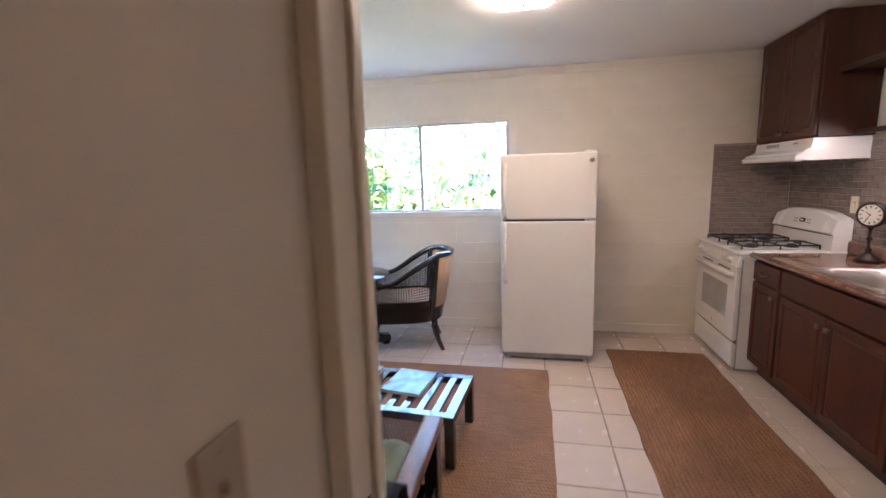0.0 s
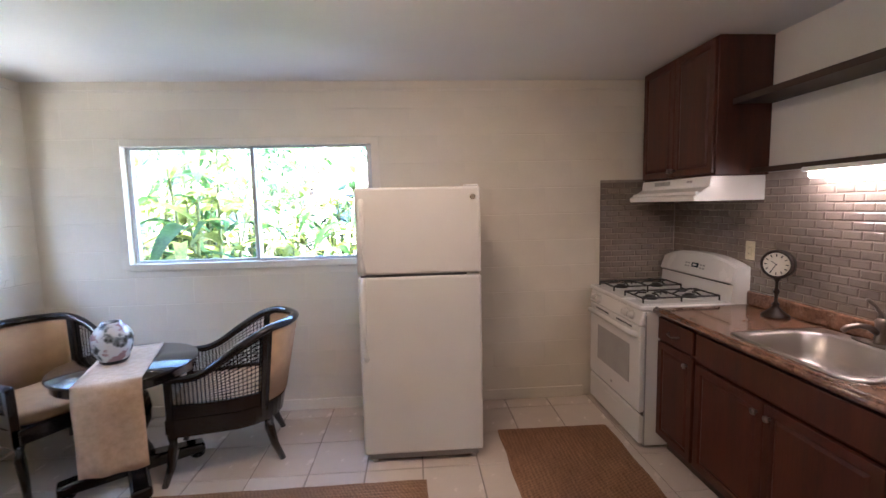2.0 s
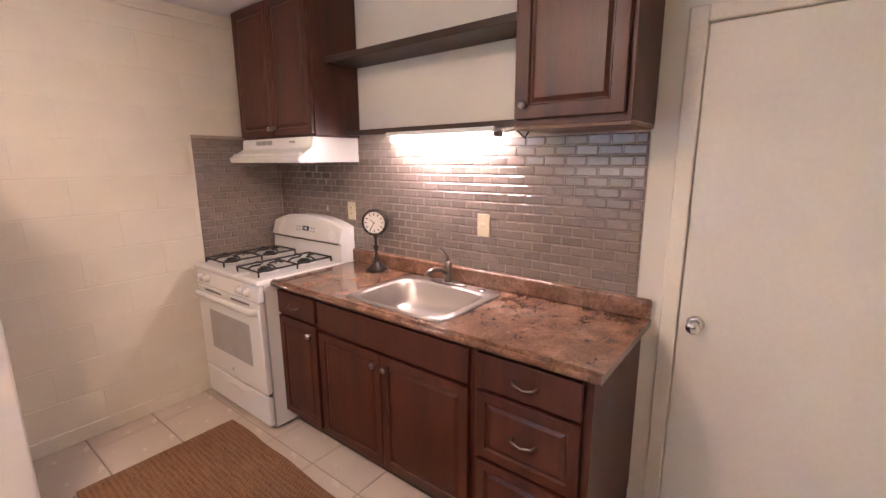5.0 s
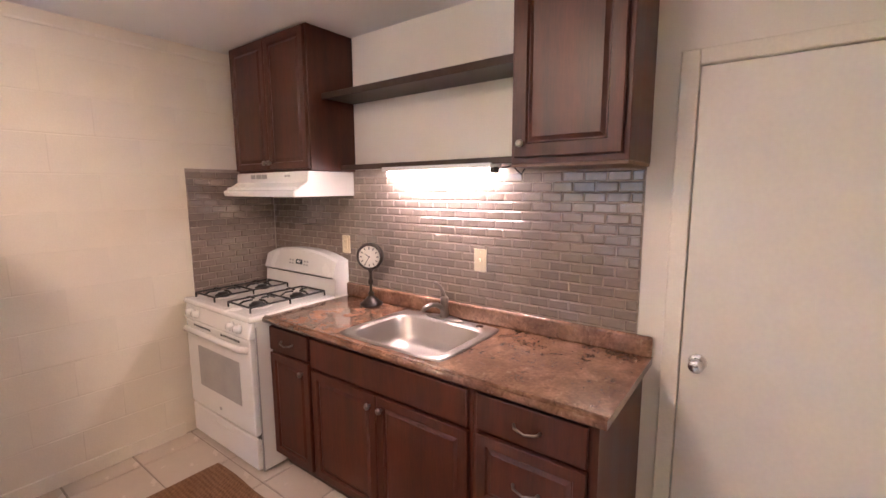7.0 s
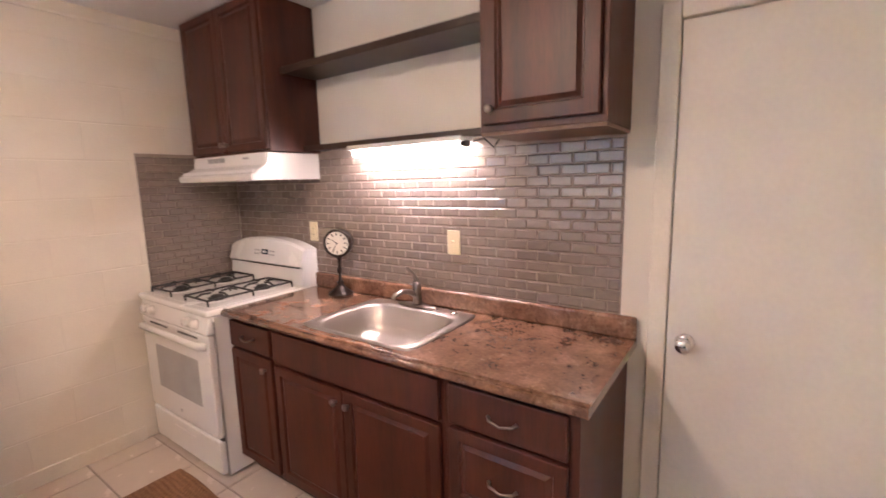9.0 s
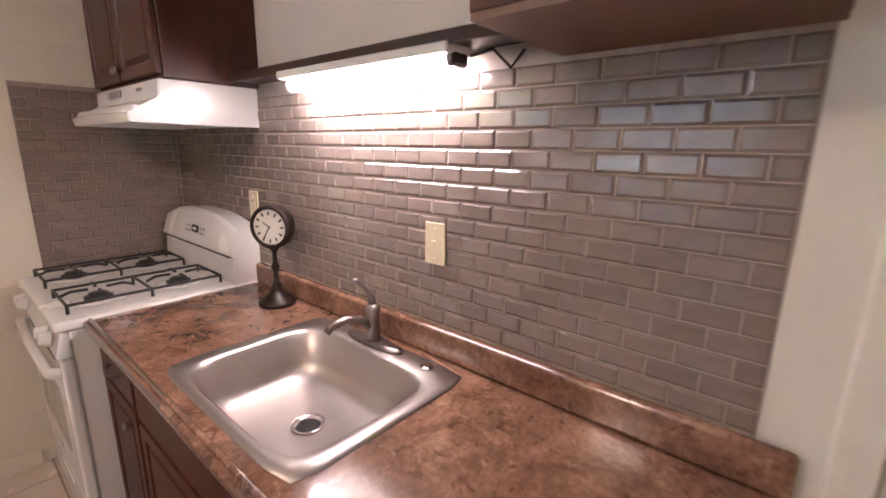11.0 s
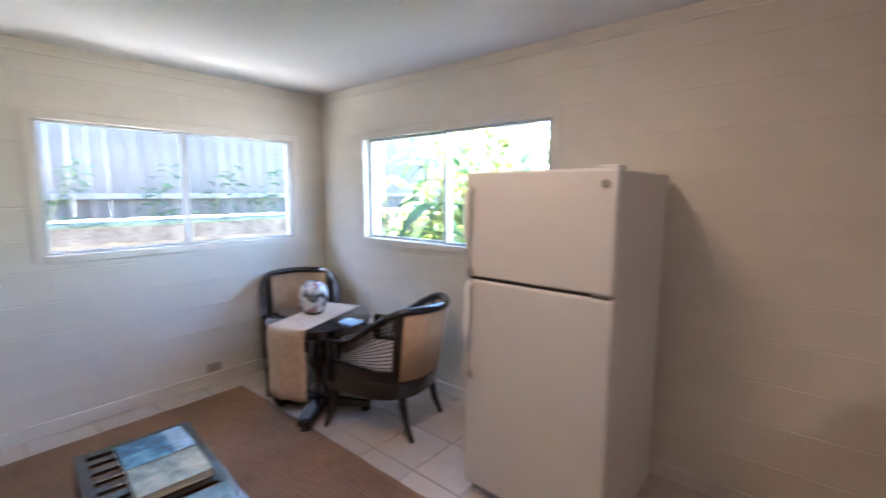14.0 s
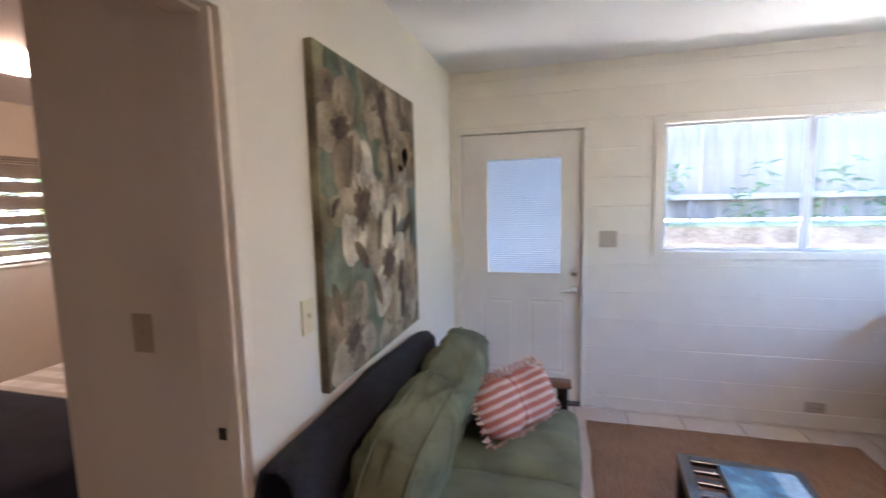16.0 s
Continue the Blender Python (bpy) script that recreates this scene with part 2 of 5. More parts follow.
WHITEM = surf("white_mark", (0.8, 0.8, 0.8), 0.4, 0.02)
BOARD = surf("fence_board", (0.19, 0.172, 0.15), 0.9, 0.2, 3, 0.5, 60, stretch=(3, 3, 0.5), piece=0.12)
STONE = surf("rough_wall_stone", (0.17, 0.15, 0.13), 0.95, 0.3, 5, 0.9, 30, piece=0.2, dist=0.02)
MORTAR = surf("pale_mortar", (0.22, 0.19, 0.16), 0.95, 0.25, 3, 0.6, 60)
LEAF = surf("broad_leaf", (0.13, 0.19, 0.035), 0.35, 0.3, 4, 0.25, 40, piece=0.45, tint=(0.30, 0.33, 0.09))
LEAFD = surf("dark_leaf", (0.05, 0.11, 0.035), 0.5, 0.3, 4, 0.25, 40, piece=0.4)
STALK = surf("plant_stalk", (0.16, 0.17, 0.06), 0.6, 0.2)
BARK = surf("bark", (0.16, 0.12, 0.09), 0.95, 0.3, 8, 1.0, 30)
# Unseen ground, coloured pale so that it reflects more daylight into the rooms.
BOUNCE_GROUND = surf("pale_bounce_ground", (0.34, 0.31, 0.26), 0.95, 0.3, 1.2, 0.8, 30, tint=(0.42, 0.39, 0.34))
ROOFM = surf("grey_roofing", (0.28, 0.27, 0.26), 0.85, 0.2, 6, 0.4, 60)
HOUSEW = surf("pale_siding", (0.48, 0.46, 0.43), 0.8, 0.1, 3, 0.2, 40)
for leafy in (LEAF, LEAFD):
    let_light_through(leafy, 0.4)

# ---- mesh helpers ----
ORIGIN = {}


def thing(name, at, label, category="", group="", kind=""):
    ob = new(name)
    ob.location = at
    ob.empty_display_size = 0.1
    ORIGIN[ob.name] = Vector(at)
    return tagged(ob, label, category, group, kind)


def part(name, bm, material, parent=None, label="", smooth=False, kind=""):
    """Links a bmesh, in world coordinates, as one mesh under its thing or part."""
    me = bpy.data.meshes.new(name)
    o = ORIGIN.get(parent.name, Vector()) if parent else Vector()
    bm.normal_update()
    bmesh.ops.translate(bm, verts=bm.verts, vec=-o)
    bm.to_mesh(me)
    bm.free()
    me.materials.append(material)
    if smooth:
        me.polygons.foreach_set("use_smooth", [True] * len(me.polygons))
    ob = new(name, me)
    if parent:
        ob.parent = parent
        ORIGIN[ob.name] = o
    return tagged(ob, label, kind=kind)


def solid(name, bm, material, label="", category="", kind="", smooth=False, group=""):
    """A thing that is one mesh."""
    ob = part(name, bm, material, None, label, smooth)
    return tagged(ob, label, category, group, kind)


def box(x0, x1, y0, y1, z0, z1, bevel=0.0, seg=1, bm=None):
    own = bm is None
    b = bmesh.new()
    bmesh.ops.create_cube(b, size=1, matrix=Matrix.Translation(((x0 + x1) / 2, (y0 + y1) / 2, (z0 + z1) / 2)) @ Matrix.Diagonal((abs(x1 - x0), abs(y1 - y0), abs(z1 - z0), 1)))
    if bevel:
        bmesh.ops.bevel(b, geom=list(b.edges), offset=bevel, segments=seg, affect="EDGES", profile=0.5)
    if own:
        return b
    join(bm, b)
    return bm


def join(bm, other, m=None):
    if m:
        bmesh.ops.transform(other, matrix=m, verts=other.verts)
    me = bpy.data.meshes.new("tmp")
    other.to_mesh(me)
    other.free()
    bm.from_mesh(me)
    bpy.data.meshes.remove(me)
    return bm


def cyl(at, r, h, axis="z", r2=None, seg=24, bevel=0.0):
    b = bmesh.new()
    bmesh.ops.create_cone(b, cap_ends=True, segments=seg, radius1=r, radius2=r if r2 is None else r2, depth=h)
    if bevel:
        es = [e for e in b.edges if len(e.link_faces) == 2 and e.calc_face_angle(0) > 1]
        bmesh.ops.bevel(b, geom=es, offset=bevel, segments=2, affect="EDGES", profile=0.5)
    m = {"z": Matrix(), "x": pose(0, 0, 0, 0, 90, 0), "y": pose(0, 0, 0, 90, 0, 0)}[axis]
    bmesh.ops.transform(b, matrix=Matrix.Translation(at) @ m, verts=b.verts)
    return b


def lathe(profile, at=(0, 0, 0), seg=32, m=None):
    """Turns (radius, height) pairs round the upright axis."""
    b = bmesh.new()
    rings = []
    for r, z in profile:
        rings.append([b.verts.new((r * math.cos(a * math.tau / seg), r * math.sin(a * math.tau / seg), z)) for a in range(seg)])
    for p, q in zip(rings, rings[1:]):
        for i in range(seg):
            j = (i + 1) % seg
            b.faces.new((p[i], p[j], q[j], q[i]))
    b.faces.new(list(reversed(rings[0])))
    b.faces.new(rings[-1])
    bmesh.ops.transform(b, matrix=Matrix.Translation(at) @ (m or Matrix()), verts=b.verts)
    return b


def tube(points, r, seg=8, flat=1.0, cap=True):
    """A bar of round section along points; flat squeezes it, r may be a list."""
    b = bmesh.new()
    rings = []
    pts = [Vector(p) for p in points]
    for i, p in enumerate(pts):
        d = (pts[min(i + 1, len(pts) - 1)] - pts[max(i - 1, 0)]).normalized()
        side = d.cross(Vector((0, 0, 1)))
        side = side.normalized() if side.length > 1e-3 else Vector((1, 0, 0))
        up = side.cross(d)
        rr = r[i] if isinstance(r, (list, tuple)) else r
        rings.append([b.verts.new(p + side * math.cos(a * math.tau / seg) * rr + up * math.sin(a * math.tau / seg) * rr * flat) for a in range(seg)])
    for p, q in zip(rings, rings[1:]):
        for i in range(seg):
            j = (i + 1) % seg
            b.faces.new((p[i], p[j], q[j], q[i]))
    if cap:
        b.faces.new(list(reversed(rings[0])))
        b.faces.new(rings[-1])
    bmesh.ops.recalc_face_normals(b, faces=b.faces)
    return b


def cushion(sx, sy, sz, power=5.0, puff=0.35, wrinkle=0.012, seed=0.0, cuts=13, crease=0.0):
    """A stuffed cushion, centred, its flat sides up and down."""
    b = bmesh.new()
    bmesh.ops.create_cube(b, size=2)
    bmesh.ops.subdivide_edges(b, edges=list(b.edges), cuts=cuts, use_grid_fill=True)
    for v in b.verts:
        c = v.co
        n = (abs(c.x) ** power + abs(c.y) ** power + abs(c.z) ** power) ** (1 / power)
        c = c / n
        edge = max(abs(c.x), abs(c.y))
        z = c.z * (1 - puff * edge ** 5)
        w = noise.noise(Vector((c.x * 2.2 + seed, c.y * 2.2, c.z * 2 + seed))) + 0.5 * noise.noise(Vector((c.x * 6 + seed, c.y * 2, c.z * 3)))
        fold = abs(noise.noise(Vector((c.x * 2.6 + seed * 2, c.y * 5.5 - c.x * 2, c.z * 1.5 + seed))))
        out = Vector((c.x * 0.4, c.y * 0.6, math.copysign(1, c.z) if abs(c.z) > 0.1 else 0))
        v.co = Vector((c.x * sx / 2, c.y * sy / 2, z * sz / 2)) + Vector((0.3, 0.3, 1)) * w * wrinkle - out * crease * max(0, 1 - fold * 7)
    return b


def panel_door(x, y0, y1, z0, z1, frame_w=0.055, thick=0.02, raised=True):
    """A cabinet front facing -x with a recessed field and a raised panel."""
    b = box(x, x + thick, y0, y1, z0, z1, 0.004, 2)
    front = min(b.faces, key=lambda f: f.calc_center_median().x)
    r = bmesh.ops.inset_region(b, faces=[front], thickness=frame_w)
    bmesh.ops.translate(b, verts=front.verts, vec=(0.0, 0, 0))
    bmesh.ops.inset_region(b, faces=[front], thickness=0.008)
    bmesh.ops.translate(b, verts=front.verts, vec=(0.009, 0, 0))
    if raised:
        bmesh.ops.inset_region(b, faces=[front], thickness=0.006)
        bmesh.ops.inset_region(b, faces=[front], thickness=0.022)
        bmesh.ops.translate(b, verts=front.verts, vec=(-0.008, 0, 0))
    return b


def wall_with_holes(axis, plane, thick, a0, a1, z0, z1, holes):
    """A wall across an axis, at plane, growing outwards by thick, with openings (a0, a1, z0, z1)."""
    b = bmesh.new()
    cuts = sorted({a0, a1, *[h[0] for h in holes], *[h[1] for h in holes]})
    levels = sorted({z0, z1, *[h[2] for h in holes], *[h[3] for h in holes]})
    for p, q in zip(cuts, cuts[1:]):
        for s, t in zip(levels, levels[1:]):
            if any(h[0] <= (p + q) / 2 <= h[1] and h[2] <= (s + t) / 2 <= h[3] for h in holes):
                continue
            lo, hi = min(plane, plane + thick), max(plane, plane + thick)
            if axis == "x":
                box(lo, hi, p, q, s, t, bm=b)
            else:
                box(p, q, lo, hi, s, t, bm=b)
    bmesh.ops.remove_doubles(b, verts=b.verts, dist=1e-4)
    seen_faces = {}
    for f in list(b.faces):
        key = tuple(round(c, 3) for c in f.calc_center_median())
        seen_faces.setdefault(key, []).append(f)
    doubled = [f for fs in seen_faces.values() if len(fs) > 1 for f in fs]
    bmesh.ops.delete(b, geom=doubled, context="FACES_ONLY")
    return b


# ---- setting ----
W, E, N, S, TOP = -2.405, 2.405, 4.48, 0.92, 2.49
HX = -0.088     # passage face of the short wall
JX = -0.05     # face of the passage's jamb
NWIN = (-1.80, 0.06, 1.15, 2.065)
WWIN = (2.375, 4.20, 1.14, 2.065)
EDOOR = (0.965, 1.915, 0.0, 2.06)
solid("wall_north", wall_with_holes("y", N + 0.0015, 0.2, W - 0.2, E + 0.2, 0, TOP + 0.1, [NWIN]), CREAM, "cream painted concrete block wall with a window", "wall", "structure")
solid("wall_west", wall_with_holes("x", W - 0.0025, -0.1964, S - 0.12, N + 0.0025, 0, TOP + 0.1, [WWIN, EDOOR]), CREAM, "cream painted concrete block wall with window and door", "wall", "structure")
solid("wall_east", wall_with_holes("x", E, 0.15, -3.1, N + 0.0025, 0, TOP + 0.1, [(0.965, 1.755, 0.0, 2.05)]), PLASTER, "smooth cream painted wall behind the kitchen", "wall", "structure")
solid("wall_south", wall_with_holes("y", S, -0.12, W, E, 0, TOP + 0.1, [(HX, 0.84, 0.0, 2.06)]), PLASTER, "smooth cream painted wall with a doorway", "wall", "structure")
solid("wall_hall", box(HX - 0.12, HX, 0.21, 0.80, 0, TOP + 0.1), PLASTER, "short cream painted wall beside the doorway", "wall", "structure")
solid("wall_bedroom_west", box(W - 0.2, W, -3.1, S - 0.12, 0, TOP + 0.1), PLASTER, "cream painted bedroom wall", "wall", "structure")
solid("wall_bedroom_south", wall_with_holes("y", -2.9, -0.2, W, E, 0, TOP + 0.1, [(-2.38, -1.45, 1.08, 1.98)]), PLASTER, "cream painted bedroom wall with a window", "wall", "structure")
solid("ceiling", box(W - 0.2, E + 0.2, -3.1, N + 0.2, TOP, TOP + 0.09), CEIL, "flat white painted ceiling", "ceiling", "structure")
# Unseen roof; its eaves are added to keep direct sun off the walls.
solid("roof", box(W - 0.8, E + 0.8, -3.7, N + 0.35, TOP + 0.11, TOP + 0.25), ROOFM, "unseen flat roof slab with eaves added to block the sun", "roof", "structure")
# Unseen slab filling the doorway so no daylight leaks past the casing.
solid("door_leak_blocker", box(E + 0.065, E + 0.149, 0.966, 1.754, 0, 2.049), PLASTER, "unseen slab behind the flush door, added to stop light leaking", "wall", "structure")
floor = solid("floor", box(W - 0.2, E + 0.2, -3.1, N + 0.2, -0.12, -0.005), GROUT, "floor of pale ceramic tiles with grey grout", "floor", "structure")

# cornice strip and baseboards
solid("trim", box(W, E, N - 0.012, N - 0.001, TOP - 0.075, TOP - 0.06, 0.002), TRIM, "thin painted strip below the ceiling", "trim", "structure")
solid("trim", box(W + 0.001, W + 0.012, S, N - 0.013, TOP - 0.075, TOP - 0.06, 0.002), TRIM, "thin painted strip below the ceiling", "trim", "structure")
solid("baseboard", box(W + 0.014, 1.66, N - 0.016, N - 0.0005, 0, 0.085, 0.004, 2), TRIM, "cream painted wooden baseboard", "baseboard", "structure")
solid("baseboard", box(W + 0.0005, W + 0.014, 1.975, N, 0, 0.095, 0.004, 2), TRIM, "cream painted wooden baseboard", "baseboard", "structure")
solid("baseboard", box(W, -0.13, S, S + 0.013, 0, 0.085, 0.004, 2), TRIM, "cream painted wooden baseboard", "baseboard", "structure")

# passage jambs with stops
jamb = thing("door_frame", (0.3, 0.85, 0), "cream painted wooden door frame without a door", "door frame", kind="structure")
part("jamb", box(HX + 0.001, JX, 0.785, S + 0.013, 0, 2.03, 0.003), TRIM, jamb)
part("jamb", box(0.785, 0.839, 0.785, S + 0.006, 0, 2.03, 0.003), TRIM, jamb)
part("head", box(HX + 0.001, 0.839, 0.785, S + 0.006, 2.03, 2.059, 0.003), TRIM, jamb)
part("door_stop", box(JX, JX + 0.012, 0.875, 0.91, 0, 2.03, 0.003), TRIM, jamb)
part("door_stop", box(JX, 0.785, 0.85, 0.885, 2.018, 2.03, 0.003), TRIM, jamb)
part("strike_plate", box(JX, JX + 0.003, 0.83, 0.855, 0.905, 0.94, 0.001), BRONZE, jamb, "dark metal strike plate")


def window_unit(name, label, axis, plane, a0, a1, z0, z1, split, out):
    """A two-light aluminium slider set into a wall, with a painted surround."""
    mid = ((a0 + a1) / 2, plane, z0) if axis == "y" else (plane, (a0 + a1) / 2, z0)
    w = thing(name, mid, label, "window", kind="structure")

    def bar(nm, p, q, d0, d1, s, t, material, parent, bev=0.003):
        lo, hi = sorted((plane + out * d0, plane + out * d1))
        bm = box(p, q, lo, hi, s, t, bev) if axis == "y" else box(lo, hi, p, q, s, t, bev)
        return part(nm, bm, material, parent)
    # painted wooden surround standing slightly proud of the wall
    bar("casing", a0 - 0.025, a0 + 0.035, -0.012, 0.09, z0 - 0.01, z1 + 0.02, TRIM, w)
    bar("casing", a1 - 0.035, a1 + 0.025, -0.012, 0.09, z0 - 0.01, z1 + 0.02, TRIM, w)
    bar("casing", a0 + 0.0355, a1 - 0.0355, -0.012, 0.09, z1 - 0.03, z1 + 0.02, TRIM, w)
    bar("window_sill", a0 + 0.0355, a1 - 0.0355, -0.02, 0.09, z0 - 0.02, z0 + 0.03, TRIM, w)
    for k, (p, q, d) in enumerate(((a0 + 0.036, split + 0.018, 0.055), (split - 0.018, a1 - 0.036, 0.022))):
        fr = bar("sash", p, p + 0.03, d, d + 0.03, z0 + 0.031, z1 - 0.031, ALU, w)
        bar("stile", q - 0.036, q, d, d + 0.03, z0 + 0.031, z1 - 0.031, ALU, w)
        bar("rail", p + 0.0305, q - 0.0365, d, d + 0.03, z0 + 0.031, z0 + 0.05, ALU, w)
        bar("rail", p + 0.0305, q - 0.0365, d, d + 0.03, z1 - 0.048, z1 - 0.031, ALU, w)
        g = bar("pane", p + 0.02, q - 0.025, d + 0.012, d + 0.016, z0 + 0.045, z1 - 0.043, GLASS, w, 0)
        g.visible_shadow = False
    return w


window_unit("window_1", "white aluminium sliding window over the dining table", "y", N, *NWIN, -0.85, 1)
window_unit("window_2", "white aluminium sliding window facing the fence", "x", W, *WWIN, 3.27, -1)
bw = window_unit("window_3", "bedroom window with aluminium frame", "y", -2.9, -2.38, -1.45, 1.08, 1.98, -1.9, -1)

# entrance door with a blind in its upper light
ed = thing("door_1", (W, 1.44, 0), "white panelled entrance door with closed blinds", "door", kind="structure")
y0, y1 = 1.0, 1.88
X = W - 0.03
frame_bm = wall_with_holes("x", X, -0.044, y0, y1, 0.012, 2.035, [(1.185, 1.745, 0.985, 1.86)])
leaf = part("door_leaf", frame_bm, DOORP, ed)
for p, q in ((y0 - 0.034, y0 - 0.004), (y1 + 0.004, y1 + 0.034)):
    part("jamb", box(W - 0.12, W + 0.008, p, q, 0, 2.04, 0.003), TRIM, ed)
part("head", box(W - 0.12, W + 0.008, y0 - 0.034, y1 + 0.034, 2.0405, 2.0595, 0.003), TRIM, ed)
part("threshold", box(W - 0.1, W + 0.03, y0 - 0.003, y1 + 0.003, -0.004, 0.011, 0.003), BRONZE, ed, "dark metal threshold")
rim = part("light_frame", wall_with_holes("x", X + 0.012, -0.02, 1.16, 1.77, 0.96, 1.885, [(1.195, 1.735, 0.995, 1.85)]), DOORP, ed)
part("pane", box(X - 0.03, X - 0.026, 1.18, 1.75, 0.98, 1.865), GLASS, ed).visible_shadow = False
for k in range(52):
    z = 1.002 + k * 0.0163
    b = box(X - 0.016, X - 0.0145, 1.196, 1.734, z - 0.0105, z + 0.0105)
    bmesh.ops.rotate(b, verts=b.verts, cent=(X - 0.015, 1.46, z), matrix=Matrix.Rotation(radians(38), 3, "Y"))
    part("blind_slat", b, BLIND, ed)
part("blind_headrail", box(X - 0.022, X - 0.004, 1.196, 1.734, 1.835, 1.849, 0.002), BLIND, ed)
for p, q in ((1.13, 1.40), (1.50, 1.77)):
    b = box(X - 0.004, X + 0.004, p, q, 0.22, 0.80, 0.003)
    front = max(b.faces, key=lambda f: f.calc_center_median().x)
    bmesh.ops.inset_region(b, faces=[front], thickness=0.02)
    bmesh.ops.translate(b, verts=front.verts, vec=(-0.005, 0, 0))
    bmesh.ops.inset_region(b, faces=[front], thickness=0.03)
    bmesh.ops.translate(b, verts=front.verts, vec=(0.005, 0, 0))
    part("panel", b, DOORP, ed)
# Unseen strips outside the leaf, added to block daylight leaking round its edges.
for p, q in ((y0 - 0.006, y0 + 0.014), (y1 - 0.014, y1 + 0.006)):
    part("door_stop", box(X - 0.075, X - 0.046, p, q, 0.012, 2.04), TRIM, ed)
part("door_stop", box(X - 0.075, X - 0.046, y0 + 0.015, y1 - 0.015, 2.02, 2.04), TRIM, ed)
lev = part("door_handle", tube([(X + 0.05, 1.83, 0.875), (X + 0.052, 1.79, 0.876), (X + 0.05, 1.74, 0.872)], [0.011, 0.009, 0.008], 10), CHROME, ed, "satin chrome lever", True)
part("rosette", cyl((X + 0.012, 1.83, 0.875), 0.028, 0.024, "x", 0.02), CHROME, ed, "", True)
part("spindle", cyl((X + 0.034, 1.83, 0.875), 0.011, 0.032, "x"), CHROME, ed, "", True)
part("deadbolt", cyl((X + 0.012, 1.83, 1.005), 0.029, 0.026, "x", 0.024), CHROME, ed, "satin chrome deadbolt", True)

# flush door in the kitchen wall
kd = thing("door_2", (E, 1.36, 0), "cream painted flush door with a chrome knob", "door", kind="structure")
part("door_leaf", box(E + 0.004, E + 0.04, 0.985, 1.735, 0.008, 2.03, 0.003), DOORP, kd)
for p, q in ((1.738, 1.80), (0.922, 0.982)):
    part("casing", box(E - 0.012, E + 0.06, p, q, 0, 2.09, 0.004), TRIM, kd)
part("casing", box(E - 0.012, E + 0.06, 0.9825, 1.7375, 2.034, 2.09, 0.004), TRIM, kd)
part("door_knob", lathe([(0.012, 0.0), (0.012, 0.03), (0.024, 0.036), (0.027, 0.05), (0.024, 0.062), (0.01, 0.066)], (E + 0.002, 1.675, 0.925), 24, pose(0, 0, 0, 0, -90, 0)), CHROME, kd, "round chrome knob", True)
part("rosette", lathe([(0.033, 0.0), (0.032, 0.006), (0.02, 0.012)], (E + 0.004, 1.675, 0.925), 24, pose(0, 0, 0, 0, -90, 0)), CHROME, kd, "", True)


def wall_plate(name, label, at, normal, kindof, plastic=IVORY, roll=0):
    """An ivory switch or outlet plate; normal is the wall's facing, as a yaw in degrees."""
    t = thing(name, at, label, "switch" if kindof != "outlet" else "outlet")
    m = Matrix.Translation(at) @ pose(0, 0, 0, 0, 0, normal) @ pose(0, 0, 0, roll, 0, 0)
    w = 0.058 if kindof == "double" else 0.036
    part("plate", bm_at(box(0, 0.006, -w, w, -0.058, 0.058, 0.002, 2), m), plastic, t)
    if kindof == "outlet":
        part("insert", bm_at(box(0.005, 0.009, -0.017, 0.017, -0.034, 0.034, 0.003), m), plastic, t)
        for z in (-0.018, 0.018):
            for y in (-0.006, 0.006):
                part("slot", bm_at(box(0.0085, 0.0095, y - 0.001, y + 0.001, z - 0.004, z + 0.004), m), INK, t)
    else:
        for y in ((-0.023, 0.023) if kindof == "double" else (0,)):
            part("toggle", bm_at(box(0.005, 0.016, y - 0.005, y + 0.005, -0.006, 0.010, 0.002), m), plastic, t)
    for z in (-0.042, 0.042):
        part("screw", bm_at(cyl((0.0062, 0, z), 0.003, 0.002, "x", seg=8), m), plastic, t)
    return t


def bm_at(b, m):
    bmesh.ops.transform(b, matrix=m, verts=b.verts)
    return b


# ---- kitchen ----
wall_plate("light_switch", "ivory toggle switch plate on the tiled splashback", (E - 0.010, 2.656, 1.235), 180, "single")
wall_plate("wall_outlet", "ivory outlet plate on the tiled splashback", (E - 0.010, 3.672, 1.245), 180, "outlet")
wall_plate("light_switch", "white toggle switch plate beside the canvas", (-0.367, S, 1.175), 90, "single")
wall_plate("light_switch", "tan double switch plate beside the entrance door", (W, 2.06, 1.255), 0, "double", TANP)
wall_plate("light_switch", "tan switch plate in the shaded passage", (HX, 0.553, 1.18), 0, "single", TANP)
wall_plate("wall_outlet", "tan outlet plate just above the baseboard", (W + 0.0005, 3.364, 0.137), 0, "outlet", TANP, 90)

# refrigerator
fr = thing("refrigerator", (0.355, 4.0, 0), "white top-freezer refrigerator against the block wall", "refrigerator")
FY = 3.665
part("cabinet", box(0.0, 0.71, FY + 0.065, 4.40, 0.03, 1.665, 0.01, 2), FRIDGEW, fr)
part("lower_door", box(-0.008, 0.718, FY, FY + 0.058, 0.065, 1.152, 0.014, 3), FRIDGEW, fr)
part("freezer_door", box(-0.008, 0.718, FY, FY + 0.058, 1.168, 1.672, 0.014, 3), FRIDGEW, fr)
# Dark strip in place of the shade between the two doors.
part("door_gap_filler", box(0.01, 0.70, FY + 0.02, FY + 0.066, 1.15, 1.17), SHADOWG, fr, "dark grey filler for the shade between the doors")
part("toe_grille", box(0.02, 0.69, FY + 0.03, FY + 0.06, 0.02, 0.062, 0.004), GREYP, fr)
